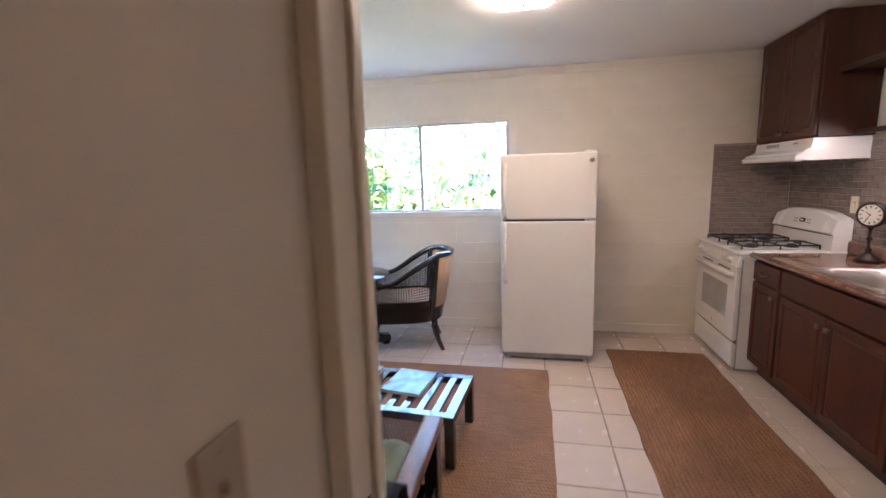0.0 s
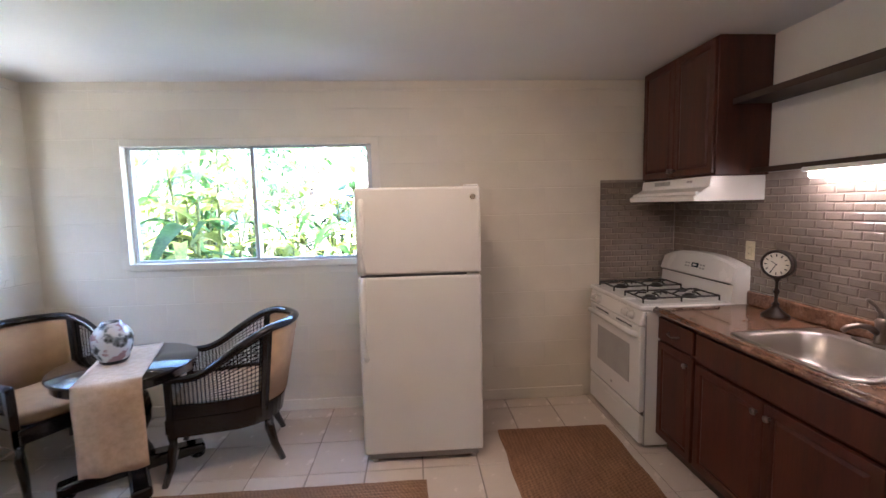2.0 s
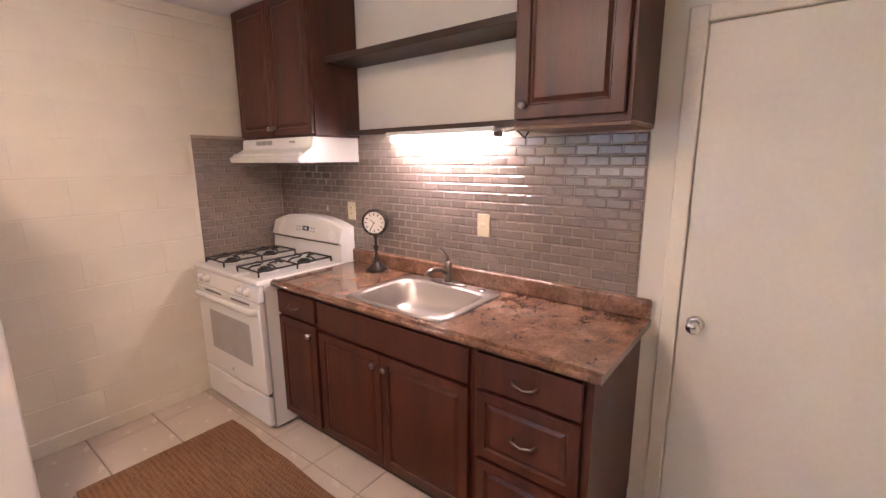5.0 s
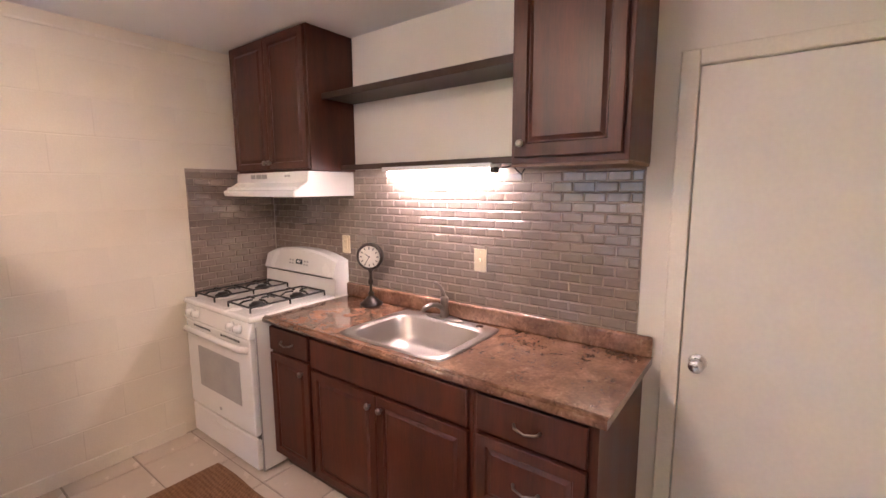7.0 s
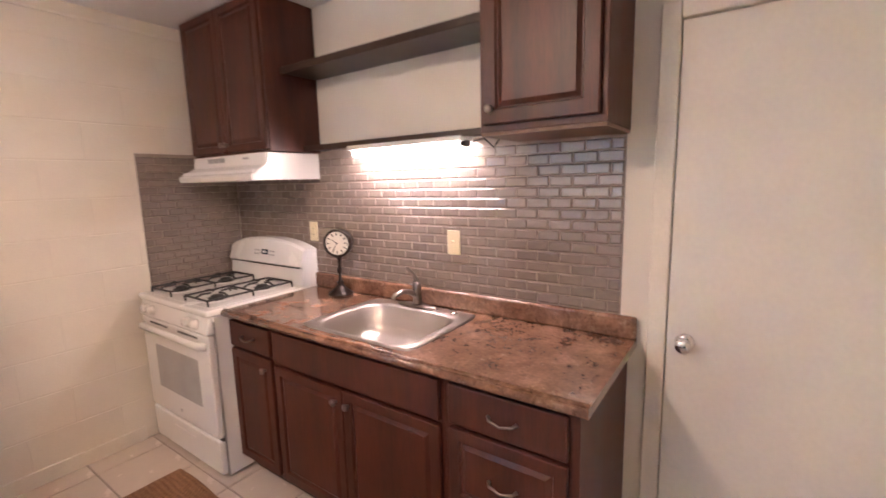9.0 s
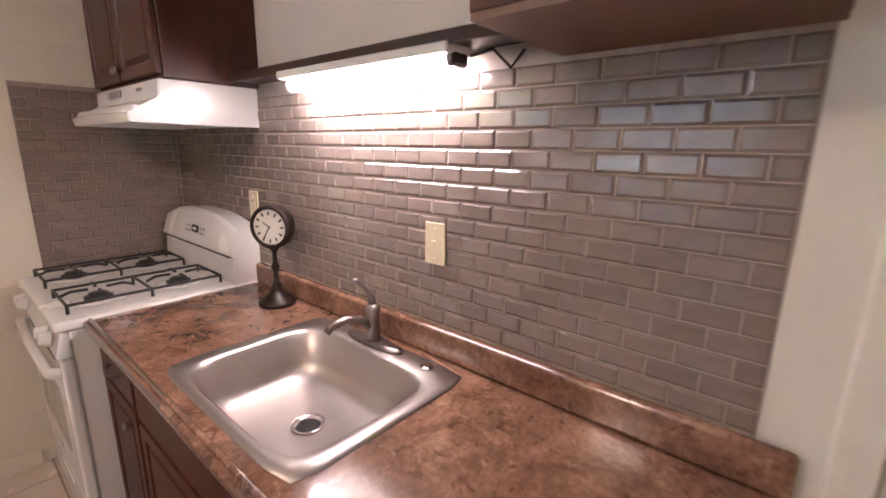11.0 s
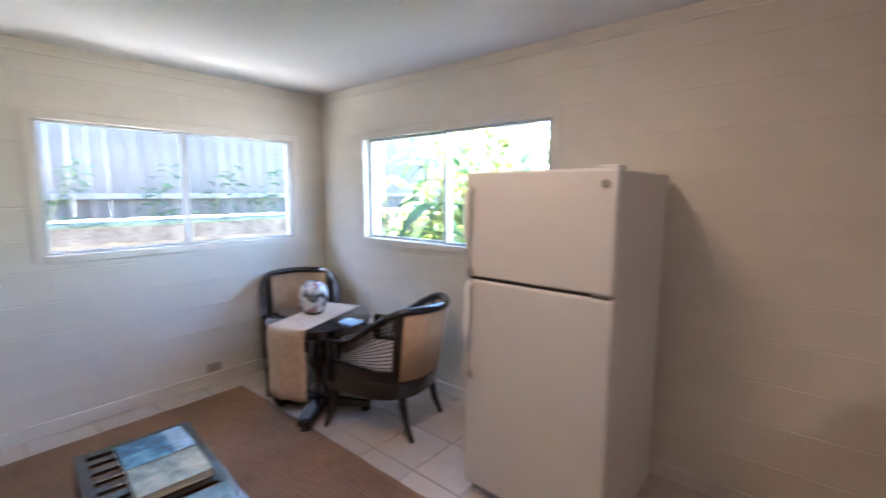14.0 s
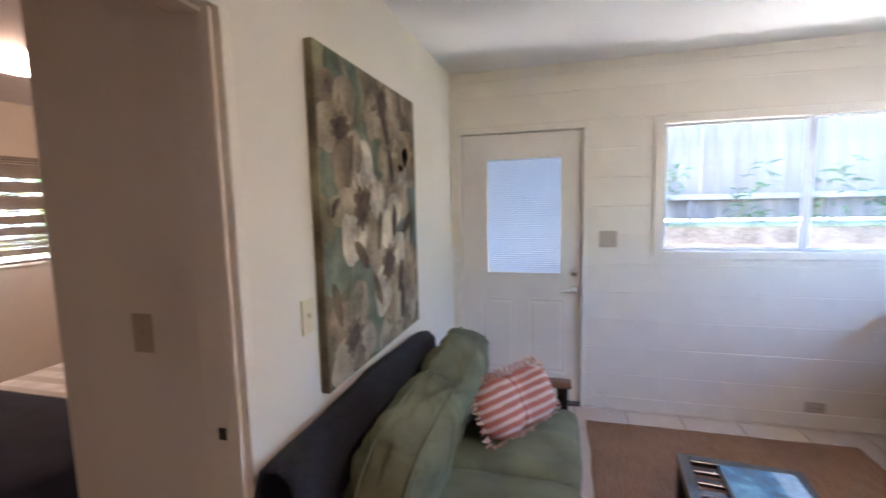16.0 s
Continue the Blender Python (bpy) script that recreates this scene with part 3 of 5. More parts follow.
part("hinge", box(0.63, 0.705, FY - 0.002, FY + 0.05, 1.1525, 1.1675, 0.003), CHROME, fr, "metal middle hinge")
part("hinge", box(0.63, 0.71, FY + 0.01, FY + 0.11, 1.6655, 1.684, 0.005), FRIDGEW, fr, "white top hinge cover")
for z0h, z1h in ((0.66, 1.145), (1.175, 1.60)):
    hb = tube([(0.028, FY - 0.002, z0h), (0.028, FY - 0.034, z0h + 0.05), (0.028, FY - 0.038, (z0h + z1h) / 2), (0.028, FY - 0.034, z1h - 0.03), (0.028, FY - 0.002, z1h)], 0.016, 10)
    part("handle", hb, FRIDGEW, fr, "long white door handle", True)
part("badge", cyl((0.672, FY - 0.002, 1.612), 0.016, 0.006, "y", bevel=0.002), GREYP, fr, "round grey badge", True)
part("badge_rim", lathe([(0.0165, 0), (0.0165, 0.003), (0.013, 0.004)], (0.672, FY - 0.004, 1.612), 20, pose(0, 0, 0, 90, 0, 0)), CHROME, fr)
for x in (0.05, 0.66):
    part("foot", cyl((x, FY + 0.05, 0.015), 0.018, 0.03, bevel=0.003), WHITEM, fr)
    part("foot", cyl((x, 4.34, 0.015), 0.018, 0.03, bevel=0.003), WHITEM, fr)

# gas range
st = thing("gas_range", (2.05, 4.04, 0), "white gas range with black grates and oven window", "stove")
SX, SY0, SY1 = 1.705, 3.664, 4.43
part("body", box(SX + 0.03, 2.385, SY0, SY1, 0.02, 0.888, 0.004), ENAMEL, st)
part("side_trim", box(SX + 0.028, SX + 0.034, SY0 - 0.002, SY0 + 0.004, 0.02, 0.86), GREYP, st)
top = box(SX - 0.008, 2.39, SY0 - 0.003, SY1 + 0.003, 0.889, 0.922, 0.012, 3)
part("cooktop", top, ENAMEL, st)
part("cooktop_rim", box(SX + 0.03, 2.25, SY0 + 0.03, SY1 - 0.03, 0.9222, 0.925, 0.001), ENAMEL, st)
for (gx, gy) in ((1.86, 3.85), (2.13, 3.85), (1.86, 4.25), (2.13, 4.25)):
    part("burner_bowl", lathe([(0.085, 0.0), (0.075, 0.004), (0.05, 0.002)], (gx, gy, 0.925), 28), ENAMEL, st, "", True)
    part("burner_cap", lathe([(0.045, 0.0), (0.045, 0.012), (0.03, 0.016), (0.03, 0.024), (0.004, 0.026)], (gx, gy, 0.925), 24), IRON, st, "black burner cap", True)
for gy in (3.85, 4.25):
    g = bmesh.new()
    ya, yb, xa, xb, z = gy - 0.118, gy + 0.118, 1.75, 2.25, 0.955
    r = 0.0055
    for pts in (((xa, ya, z), (xb, ya, z)), ((xa, yb, z), (xb, yb, z)), ((xa, ya, z), (xa, yb, z)), ((xb, ya, z), (xb, yb, z)), ((2.0, ya, z), (2.0, yb, z))):
        join(g, tube(pts, r, 6))
    for gx in (1.86, 2.13):
        for a in range(4):
            c, s_ = math.cos(a * math.pi / 2), math.sin(a * math.pi / 2)
            reach = 0.118 if abs(s_) > 0.5 else 0.115
            join(g, tube([(gx + c * reach, gy + s_ * reach, z), (gx + c * 0.08, gy + s_ * 0.08, z + 0.014), (gx + c * 0.028, gy + s_ * 0.028, z + 0.012)], r, 6))
    for gx in (xa, 2.0, xb):
        for yy in (ya, yb):
            join(g, tube([(gx, yy, z), (gx, yy, 0.9225)], r, 6))
    part("grate", g, IRON, st, "black wire burner grate")
# sloping knob rail
kb = box(SX - 0.012, SX + 0.03, SY0, SY1, 0.795, 0.8885, 0.01, 3)
for v in kb.verts:
    if v.co.z > 0.85 and v.co.x < SX:
        v.co.x += 0.018
part("control_panel", kb, ENAMEL, st)
for ky in (SY0 + 0.10, SY0 + 0.175, SY1 - 0.175, SY1 - 0.10):
    m = pose(SX - 0.006, ky, 0.845, 0, -78, 0)
    k = part("knob", lathe([(0.027, 0.0), (0.026, 0.01), (0.021, 0.014), (0.019, 0.032), (0.004, 0.034)], (0, 0, 0), 20, m), ENAMEL, st, "white knob", True)
part("oven_door", box(SX - 0.005, SX + 0.029, SY0 + 0.004, SY1 - 0.004, 0.238, 0.79, 0.01, 3), ENAMEL, st)
part("oven_window", box(SX - 0.008, SX - 0.004, SY0 + 0.13, SY1 - 0.15, 0.385, 0.645, 0.002), OVENG, st, "grey oven window")
# Dark bars laid on the door for the shade inside its vents.
for k in range(9):
    for half in (0, 1):
        yy = SY0 + 0.11 + half * 0.33 + k * 0.024
        part("vent_slot_shade", box(SX - 0.0065, SX - 0.004, yy, yy + 0.017, 0.762, 0.774), SHADOWG, st)
hb = tube([(SX - 0.002, SY0 + 0.03, 0.735), (SX - 0.03, SY0 + 0.06, 0.74), (SX - 0.036, (SY0 + SY1) / 2, 0.745), (SX - 0.03, SY1 - 0.06, 0.74), (SX - 0.002, SY1 - 0.03, 0.735)], 0.017, 10, 1.2)
part("oven_handle", hb, ENAMEL, st, "white bar handle", True)
part("drawer", box(SX - 0.002, SX + 0.029, SY0 + 0.004, SY1 - 0.004, 0.035, 0.225, 0.01, 3), ENAMEL, st)
# Dark strip in place of the shade between oven door and drawer.
part("drawer_gap_filler", box(SX + 0.012, SX + 0.03, SY0 + 0.006, SY1 - 0.006, 0.21, 0.25), SHADOWG, st)
part("drawer_grip", box(SX - 0.006, SX, SY0 + 0.27, SY1 - 0.27, 0.165, 0.178, 0.003), ENAMEL, st)
part("badge", cyl((SX - 0.006, (SY0 + SY1) / 2, 0.295), 0.011, 0.004, "x"), GREYP, st)
for x in (SX + 0.06, 2.33):
    for yy in (SY0 + 0.05, SY1 - 0.05):
        part("foot", cyl((x, yy, 0.012), 0.015, 0.024), GREYP, st)
# backguard with a bowed top
bg = bmesh.new()
prof = []
n = 16
for i in range(n + 1):
    yy = SY0 + (SY1 - SY0) * i / n
    u = (i / n - 0.5) * 2
    zt = 1.20 - 0.055 * abs(u) ** 2.6
    prof.append([bg.verts.new(c) for c in ((2.275, yy, 0.919), (2.285, yy, 1.03), (2.268, yy, 1.045), (2.298, yy, zt - 0.012), (2.315, yy, zt), (2.395, yy, zt - 0.004), (2.395, yy, 0.919))])
for p, q in zip(prof, prof[1:]):
    for i in range(6):
        bg.faces.new((p[i], q[i], q[i + 1], p[i + 1]))
bg.faces.new(prof[0]), bg.faces.new(list(reversed(prof[-1])))
bmesh.ops.recalc_face_normals(bg, faces=bg.faces)
part("backguard", bg, ENAMEL, st)
part("backguard_line", box(2.274, 2.282, SY0 + 0.02, SY1 - 0.02, 1.031, 1.036), INK, st, "thin dark line")
m = pose(2.284, 4.03, 1.11, 0, 14, 0)
part("display", bm_at(box(-0.006, 0.0, -0.035, 0.035, -0.016, 0.016, 0.002), m), LCD, st, "small dark digital display")
for i in range(4):
    part("digit", bm_at(box(-0.008, -0.006, -0.018 + i * 0.01, -0.013 + i * 0.01, -0.007, 0.007), m), WHITEM, st)
for i in range(4):
    for yy in (-0.10 + (i % 2) * 0.03, 0.06 + (i % 2) * 0.03):
        part("button", bm_at(box(-0.005, 0.0, yy, yy + 0.018, -0.02 + (i // 2) * 0.022, -0.01 + (i // 2) * 0.022, 0.001), m), GREYP, st)

# range hood
hd = thing("range_hood", (2.2, 3.96, 1.55), "white under-cabinet range hood", "range hood")
HY0, HY1 = 3.585, 4.345
hbm = bmesh.new()
sec = ((2.398, 1.552), (1.965, 1.552), (1.958, 1.585), (2.055, 1.640), (2.06, 1.700), (2.398, 1.700))
ends = [[hbm.verts.new((x, yy, z)) for x, z in sec] for yy in (HY0, HY1)]
hbm.faces.new(ends[0]), hbm.faces.new(list(reversed(ends[1])))
for i in range(6):
    j = (i + 1) % 6
    hbm.faces.new((ends[0][i], ends[1][i], ends[1][j], ends[0][j]))
bmesh.ops.recalc_face_normals(hbm, faces=hbm.faces)
under = min(hbm.faces, key=lambda f: f.calc_center_median().z)
bmesh.ops.inset_region(hbm, faces=[under], thickness=0.02)
bmesh.ops.translate(hbm, verts=under.verts, vec=(0, 0, 0.06))
bmesh.ops.bevel(hbm, geom=[e for e in hbm.edges if e.calc_face_angle(0) > 0.5], offset=0.004, segments=2, affect="EDGES")
part("shell", hbm, ENAMEL, hd)
part("filter", box(2.05, 2.33, 3.75, 4.18, 1.575, 1.590, 0.003), GREYP, hd, "grey mesh filter")
for k in range(3):
    part("vent", box(2.0535, 2.058, 3.99 + k * 0.062, 4.045 + k * 0.062, 1.662, 1.688, 0.001), GREYP, hd, "grey slotted vent")
for k in range(2):
    part("switch", box(2.052, 2.058, 3.75 + k * 0.03, 3.772 + k * 0.03, 1.67, 1.682, 0.002), GREYP, hd)


def knob(parent, x, y, z, r=0.015):
    part("knob", lathe([(r * 0.45, 0), (r * 0.4, r * 0.7), (r, r * 1.1), (r * 0.95, r * 1.6), (r * 0.3, r * 1.9)], (x, y, z), 18, pose(0, 0, 0, 0, -90, 0)), PEWTER, parent, "round pewter knob", True)


def bow_pull(parent, x, y, z):
    part("pull", tube([(x, y - 0.05, z), (x - 0.018, y - 0.04, z - 0.004), (x - 0.024, y, z - 0.012), (x - 0.018, y + 0.04, z - 0.004), (x, y + 0.05, z)], [0.006, 0.005, 0.004, 0.005, 0.006], 8), PEWTER, parent, "bowed pewter pull", True)


# wall cabinets
wc = thing("wall_cabinet", (2.23, 3.96, 1.71), "dark cherry cabinet above the range hood", "cabinet")
part("body", box(2.075, 2.403, 3.572, 4.345, 1.703, TOP - 0.004, 0.002), WOOD, wc)
for p, q in ((3.578, 3.955), (3.961, 4.339)):
    d = part("door", panel_door(2.054, p, q, 1.715, 2.475, 0.05), WOOD, wc)
knob(wc, 2.054, 3.935, 1.755), knob(wc, 2.054, 3.981, 1.755)
wc2 = thing("wall_cabinet", (2.23, 2.1, 1.70), "dark cherry wall cabinet with a raised-panel door", "cabinet")
part("body", box(2.085, 2.403, 1.885, 2.325, 1.69, TOP - 0.004, 0.002), WOOD, wc2)
part("light_rail", box(2.087, 2.40, 1.887, 2.323, 1.678, 1.6895), ARMWOOD, wc2, "lighter wooden underside")
part("door", panel_door(2.064, 1.905, 2.305, 1.715, 2.475, 0.062), WOOD, wc2)
knob(wc2, 2.064, 2.272, 1.765)
sh = thing("wall_shelf", (2.28, 2.95, 2.1), "dark wooden shelf between the wall cabinets", "shelf")
part("board", box(2.17, 2.403, 2.326, 3.571, 2.105, 2.125, 0.002), WOODIN, sh)
part("front_edge", box(2.162, 2.1695, 2.326, 3.571, 2.098, 2.132, 0.002), WOODIN, sh)
sh2 = thing("wall_shelf", (2.28, 2.95, 1.7), "dark wooden lower shelf above the strip light", "shelf")
part("board", box(2.29, 2.403, 2.326, 3.571, 1.715, 1.735, 0.002), WOODIN, sh2)
part("valance", box(2.282, 2.2895, 2.326, 3.571, 1.708, 1.738, 0.002), WOODIN, sh2)

# strip light
sl = thing("strip_light", (2.31, 2.87, 1.68), "lit under-shelf fluorescent strip light", "lamp")
part("housing", box(2.275, 2.375, 2.53, 3.225, 1.692, 1.7145, 0.004), WHITEM, sl)
part("diffuser", tube([(2.325, 2.56, 1.676), (2.325, 3.21, 1.676)], 0.024, 14, 0.75), TUBE, sl, "glowing white diffuser", True)
part("end_cap", box(2.30, 2.355, 2.528, 2.556, 1.668, 1.700, 0.006), BRONZE, sl)
part("cord", tube([(2.34, 2.515, 1.69), (2.35, 2.46, 1.70), (2.36, 2.42, 1.66), (2.395, 2.41, 1.70)], 0.004, 6), BRONZE, sl, "dark cord", True)

# base cabinets
CX = 1.803


def base_cabinet(y0, y1, label, fronts):
    t = thing("base_cabinet", (2.1, (y0 + y1) / 2, 0), label, "cabinet", "kitchen base cabinets")
    if y1 - y0 > 0.8:
        part("body", box(CX + 0.021, 2.40, y0, y1, 0.10, 0.72, 0.001), WOOD, t)
        part("top_rail", box(CX + 0.021, CX + 0.04, y0, y1, 0.7205, 0.881), WOOD, t)
    else:
        part("body", box(CX + 0.021, 2.40, y0, y1, 0.10, 0.881, 0.001), WOOD, t)
    part("toe_kick", box(CX + 0.085, 2.39, y0 + 0.001, y1 - 0.001, 0.0, 0.0995), WOODIN, t)
    for kind, p, q, z0, z1, hy in fronts:
        b = panel_door(CX, p, q, z0, z1, 0.05) if kind != "slab" and kind != "false" else box(CX, CX + 0.02, p, q, z0, z1, 0.006, 3)
        part("door" if kind == "door" else "drawer_front", b, WOOD, t)
        if kind == "door":
            knob(t, CX, hy, z1 - 0.055)
        elif kind != "false":
            bow_pull(t, CX, (p + q) / 2, (z0 + z1) / 2)
    return t


base_cabinet(3.305, 3.66, "narrow dark cherry base cabinet beside the range", [("slab", 3.315, 3.65, 0.725, 0.858, 0), ("door", 3.315, 3.65, 0.115, 0.71, 3.36)])
base_cabinet(2.33, 3.304, "dark cherry sink cabinet with two doors", [("false", 2.345, 3.29, 0.705, 0.858, 0), ("door", 2.834, 3.29, 0.115, 0.69, 2.868), ("door", 2.345, 2.83, 0.115, 0.69, 2.796)])
base_cabinet(1.865, 2.329, "dark cherry drawer cabinet with bowed pulls", [("slab", 1.895, 2.305, 0.715, 0.858, 0), ("drawer", 1.895, 2.305, 0.42, 0.70, 0), ("drawer", 1.895, 2.305, 0.115, 0.405, 0)])

# worktop with a hole for the sink and an upstand
CT = thing("countertop", (2.1, 2.75, 0.87), "brown marbled laminate countertop with upstand", "countertop")
cb = bmesh.new()
for a in ((1.779, 1.86, 1.832, 3.66), (2.31, 2.398, 1.832, 3.66), (1.86, 2.31, 1.832, 2.52), (1.86, 2.31, 3.09, 3.66)):
    box(*a, 0.882, 0.912, bm=cb)
bmesh.ops.remove_doubles(cb, verts=cb.verts, dist=1e-4)
part("top", cb, COUNTER, CT)
part("front_edge", tube([(1.783, 1.834, 0.897), (1.783, 3.658, 0.897)], 0.012, 12, 1.28), COUNTER, CT, "", True)
part("bead", tube([(1.793, 1.834, 0.9125), (1.793, 3.658, 0.9125)], 0.0075, 12), COUNTER, CT, "", True)
part("upstand", box(2.368, 2.398, 1.832, 3.66, 0.9125, 1.0, 0.012, 4), COUNTER, CT)

# sink
sk = thing("kitchen_sink", (2.08, 2.80, 0.91), "stainless steel drop-in kitchen sink", "sink")
nseg = 40


def ring(bm, cx, cy, hx, hy, z, power):
    out = []
    for i in range(nseg):
        a = i * math.tau / nseg
        c, s_ = math.cos(a), math.sin(a)
        k = (abs(c) ** power + abs(s_) ** power) ** (-1 / power)
        out.append(bm.verts.new((cx + hx * c * k, cy + hy * s_ * k, z)))
    return out


sb = bmesh.new()
rings = [ring(sb, 2.085, 2.803, 0.256, 0.314, 0.9135, 14), ring(sb, 2.085, 2.803, 0.252, 0.310, 0.920, 14), ring(sb, 2.055, 2.803, 0.205, 0.272, 0.920, 7), ring(sb, 2.055, 2.803, 0.196, 0.263, 0.911, 6),
         ring(sb, 2.055, 2.803, 0.182, 0.249, 0.825, 5), ring(sb, 2.055, 2.803, 0.168, 0.235, 0.79, 4.5), ring(sb, 2.055, 2.803, 0.145, 0.21, 0.778, 4), ring(sb, 2.055, 2.803, 0.044, 0.044, 0.773, 2)]
for p, q in zip(rings, rings[1:]):
    for i in range(nseg):
        j = (i + 1) % nseg
        sb.faces.new((p[i], p[j], q[j], q[i]))
sb.faces.new(rings[-1])
bmesh.ops.recalc_face_normals(sb, faces=sb.faces)
part("basin", sb, STEEL, sk, "", True)
part("drain", lathe([(0.045, 0.0), (0.043, 0.006), (0.034, 0.003), (0.03, -0.004), (0.012, -0.004)], (2.062, 2.803, 0.7755), 28), CHROME, sk, "round drain", True)
# Flat black discs give the drain its darkness; no hole is cut.
part("drain_shade_disc", lathe([(0.0295, 0.0), (0.027, 0.0012)], (2.062, 2.803, 0.7752), 24), INK, sk, "black disc for the darkness in the drain opening", True)
part("drain_hole_disc", lathe([(0.028, 0.0), (0.026, 0.001)], (2.062, 2.803, 0.7735), 20), INK, sk)
part("hole_cover", lathe([(0.02, 0.0), (0.018, 0.004), (0.006, 0.006)], (2.30, 2.60, 0.920), 20), CHROME, sk, "small chrome hole cover", True)
fc = thing("faucet", (2.30, 2.82, 0.92), "single-lever brushed metal kitchen faucet", "faucet")
part("base_plate", bm_at(lathe([(0.03, 0), (0.03, 0.006), (0.025, 0.012)], (0, 0, 0), 24), Matrix.Translation((2.305, 2.82, 0.9205)) @ Matrix.Diagonal((1, 4.0, 1, 1))), PEWTER, fc, "", True)
part("body", lathe([(0.025, 0), (0.022, 0.012), (0.019, 0.05), (0.021, 0.08), (0.022, 0.10), (0.012, 0.112)], (2.305, 2.82, 0.932), 20), PEWTER, fc, "", True)
part("spout", tube([(2.298, 2.822, 0.975), (2.262, 2.832, 1.002), (2.222, 2.842, 1.010), (2.182, 2.852, 1.000), (2.166, 2.856, 0.984)], [0.014, 0.013, 0.012, 0.012, 0.011], 12), PEWTER, fc, "", True)
part("lever", tube([(2.305, 2.82, 1.035), (2.300, 2.824, 1.065), (2.284, 2.832, 1.096), (2.262, 2.84, 1.118), (2.252, 2.844, 1.121)], [0.013, 0.009, 0.0075, 0.0085, 0.006], 10), PEWTER, fc, "", True)

# pedestal clock
ck = thing("table_clock", (2.297, 3.356, 0.912), "dark bronze pedestal clock with a pale round face", "clock")
part("pedestal", lathe([(0.066, 0.0), (0.068, 0.012), (0.056, 0.02), (0.046, 0.028), (0.026, 0.045), (0.014, 0.062), (0.02, 0.072), (0.009, 0.085), (0.008, 0.12), (0.017, 0.142), (0.008, 0.16), (0.008, 0.195), (0.018, 0.212), (0.010, 0.226)], (2.297, 3.356, 0.913), 24), BRONZE, ck, "", True)
cm = Matrix.Translation((2.297, 3.356, 1.205)) @ pose(0, 0, 0, 0, 0, 28) @ pose(0, 0, 0, 0, -90, 0)
part("case", lathe([(0.06, -0.03), (0.078, -0.022), (0.08, 0.012), (0.076, 0.022), (0.066, 0.024), (0.064, 0.016)], (0, 0, 0), 36, cm), BRONZE, ck, "", True)
part("dial", lathe([(0.0635, 0.0165), (0.063, 0.0185)], (0, 0, 0), 32, cm), FACE, ck, "cream dial")
for i in range(12):
    a = i * math.tau / 12
    mk = cm @ pose(0, 0, 0, 0, 0, math.degrees(a))
    part("numeral_mark", bm_at(box(0.043, 0.057, -0.003, 0.003, 0.0186, 0.0196), mk), INK, ck)
for ang, ln in ((55, 0.03), (150, 0.045)):
    part("clock_hand", bm_at(box(-0.006, ln, -0.002, 0.002, 0.0198, 0.0208), cm @ pose(0, 0, 0, 0, 0, ang)), INK, ck)

# ceiling lamp
cl = thing("ceiling_light", (0.19, 2.72, TOP), "lit square glass ceiling light", "ceiling lamp")
gl = bmesh.new()
rs = [ring(gl, 0.19, 2.72, h, h, z, 6) for h, z in ((0.165, TOP - 0.02), (0.17, TOP - 0.035), (0.15, TOP - 0.062), (0.09, TOP - 0.082), (0.012, TOP - 0.088))]
for p, q in zip(rs, rs[1:]):
    for i in range(nseg):
        gl.faces.new((p[i], p[(i + 1) % nseg], q[(i + 1) % nseg], q[i]))
gl.faces.new(rs[-1])
part("shade", gl, DOMEG, cl, "glowing frosted glass shade", True)
part("base", box(0.06, 0.32, 2.59, 2.85, TOP - 0.0215, TOP - 0.001, 0.004), WHITEM, cl)
part("finial", lathe([(0.011, 0), (0.009, -0.008), (0.004, -0.012)], (0.19, 2.72, TOP - 0.088), 12), CHROME, cl)


# ---- rugs ----
def rug(name, label, x0, x1, y0, y1, material, turn=0.0, seed=0.0):
    b = bmesh.new()
    cx, cy = (x0 + x1) / 2, (y0 + y1) / 2
    nx, ny = 60, 40
    verts = []
    for k, z in ((0, 0.001), (1, 0.012)):
        for i in range(nx + 1):
            for j in range(ny + 1):
                u, v = i / nx, j / ny
                x = x0 + (x1 - x0) * u - cx
                y = y0 + (y1 - y0) * v - cy
                wob = noise.noise(Vector((x * 4 + seed, y * 4, seed))) * 0.012
                if i in (0, nx):
                    x += wob
                if j in (0, ny):
                    y += wob
                rim_drop = 0.004 if k and (i in (0, nx) or j in (0, ny)) else 0
                verts.append(b.verts.new((x, y, z - rim_drop + (0.0025 * noise.noise(Vector((x * 3, y * 3, seed))) if k else 0))))
    def at(k, i, j):
        return verts[k * (nx + 1) * (ny + 1) + i * (ny + 1) + j]
    for i in range(nx):
        for j in range(ny):
            b.faces.new((at(1, i, j), at(1, i + 1, j), at(1, i + 1, j + 1), at(1, i, j + 1)))
    for i in range(nx):
        b.faces.new((at(0, i, 0), at(0, i + 1, 0), at(1, i + 1, 0), at(1, i, 0)))
        b.faces.new((at(0, i + 1, ny), at(0, i, ny), at(1, i, ny), at(1, i + 1, ny)))
    for j in range(ny):
        b.faces.new((at(0, 0, j + 1), at(0, 0, j), at(1, 0, j), at(1, 0, j + 1)))
        b.faces.new((at(0, nx, j), at(0, nx, j + 1), at(1, nx, j + 1), at(1, nx, j)))
    ob = solid(name, b, material, label, "rug")
    ob.matrix_world = pose(cx, cy, 0.0, 0, 0, turn)
    return ob


rug("area_rug", "large brown braided jute rug on tiled floor", -2.165, 0.36, 1.915, 3.485, JUTE)
rug("runner_rug", "narrow dark brown jute runner before the cabinets", 0.855, 1.615, 2.0, 3.985, JUTEN, -0.8, 4.0)

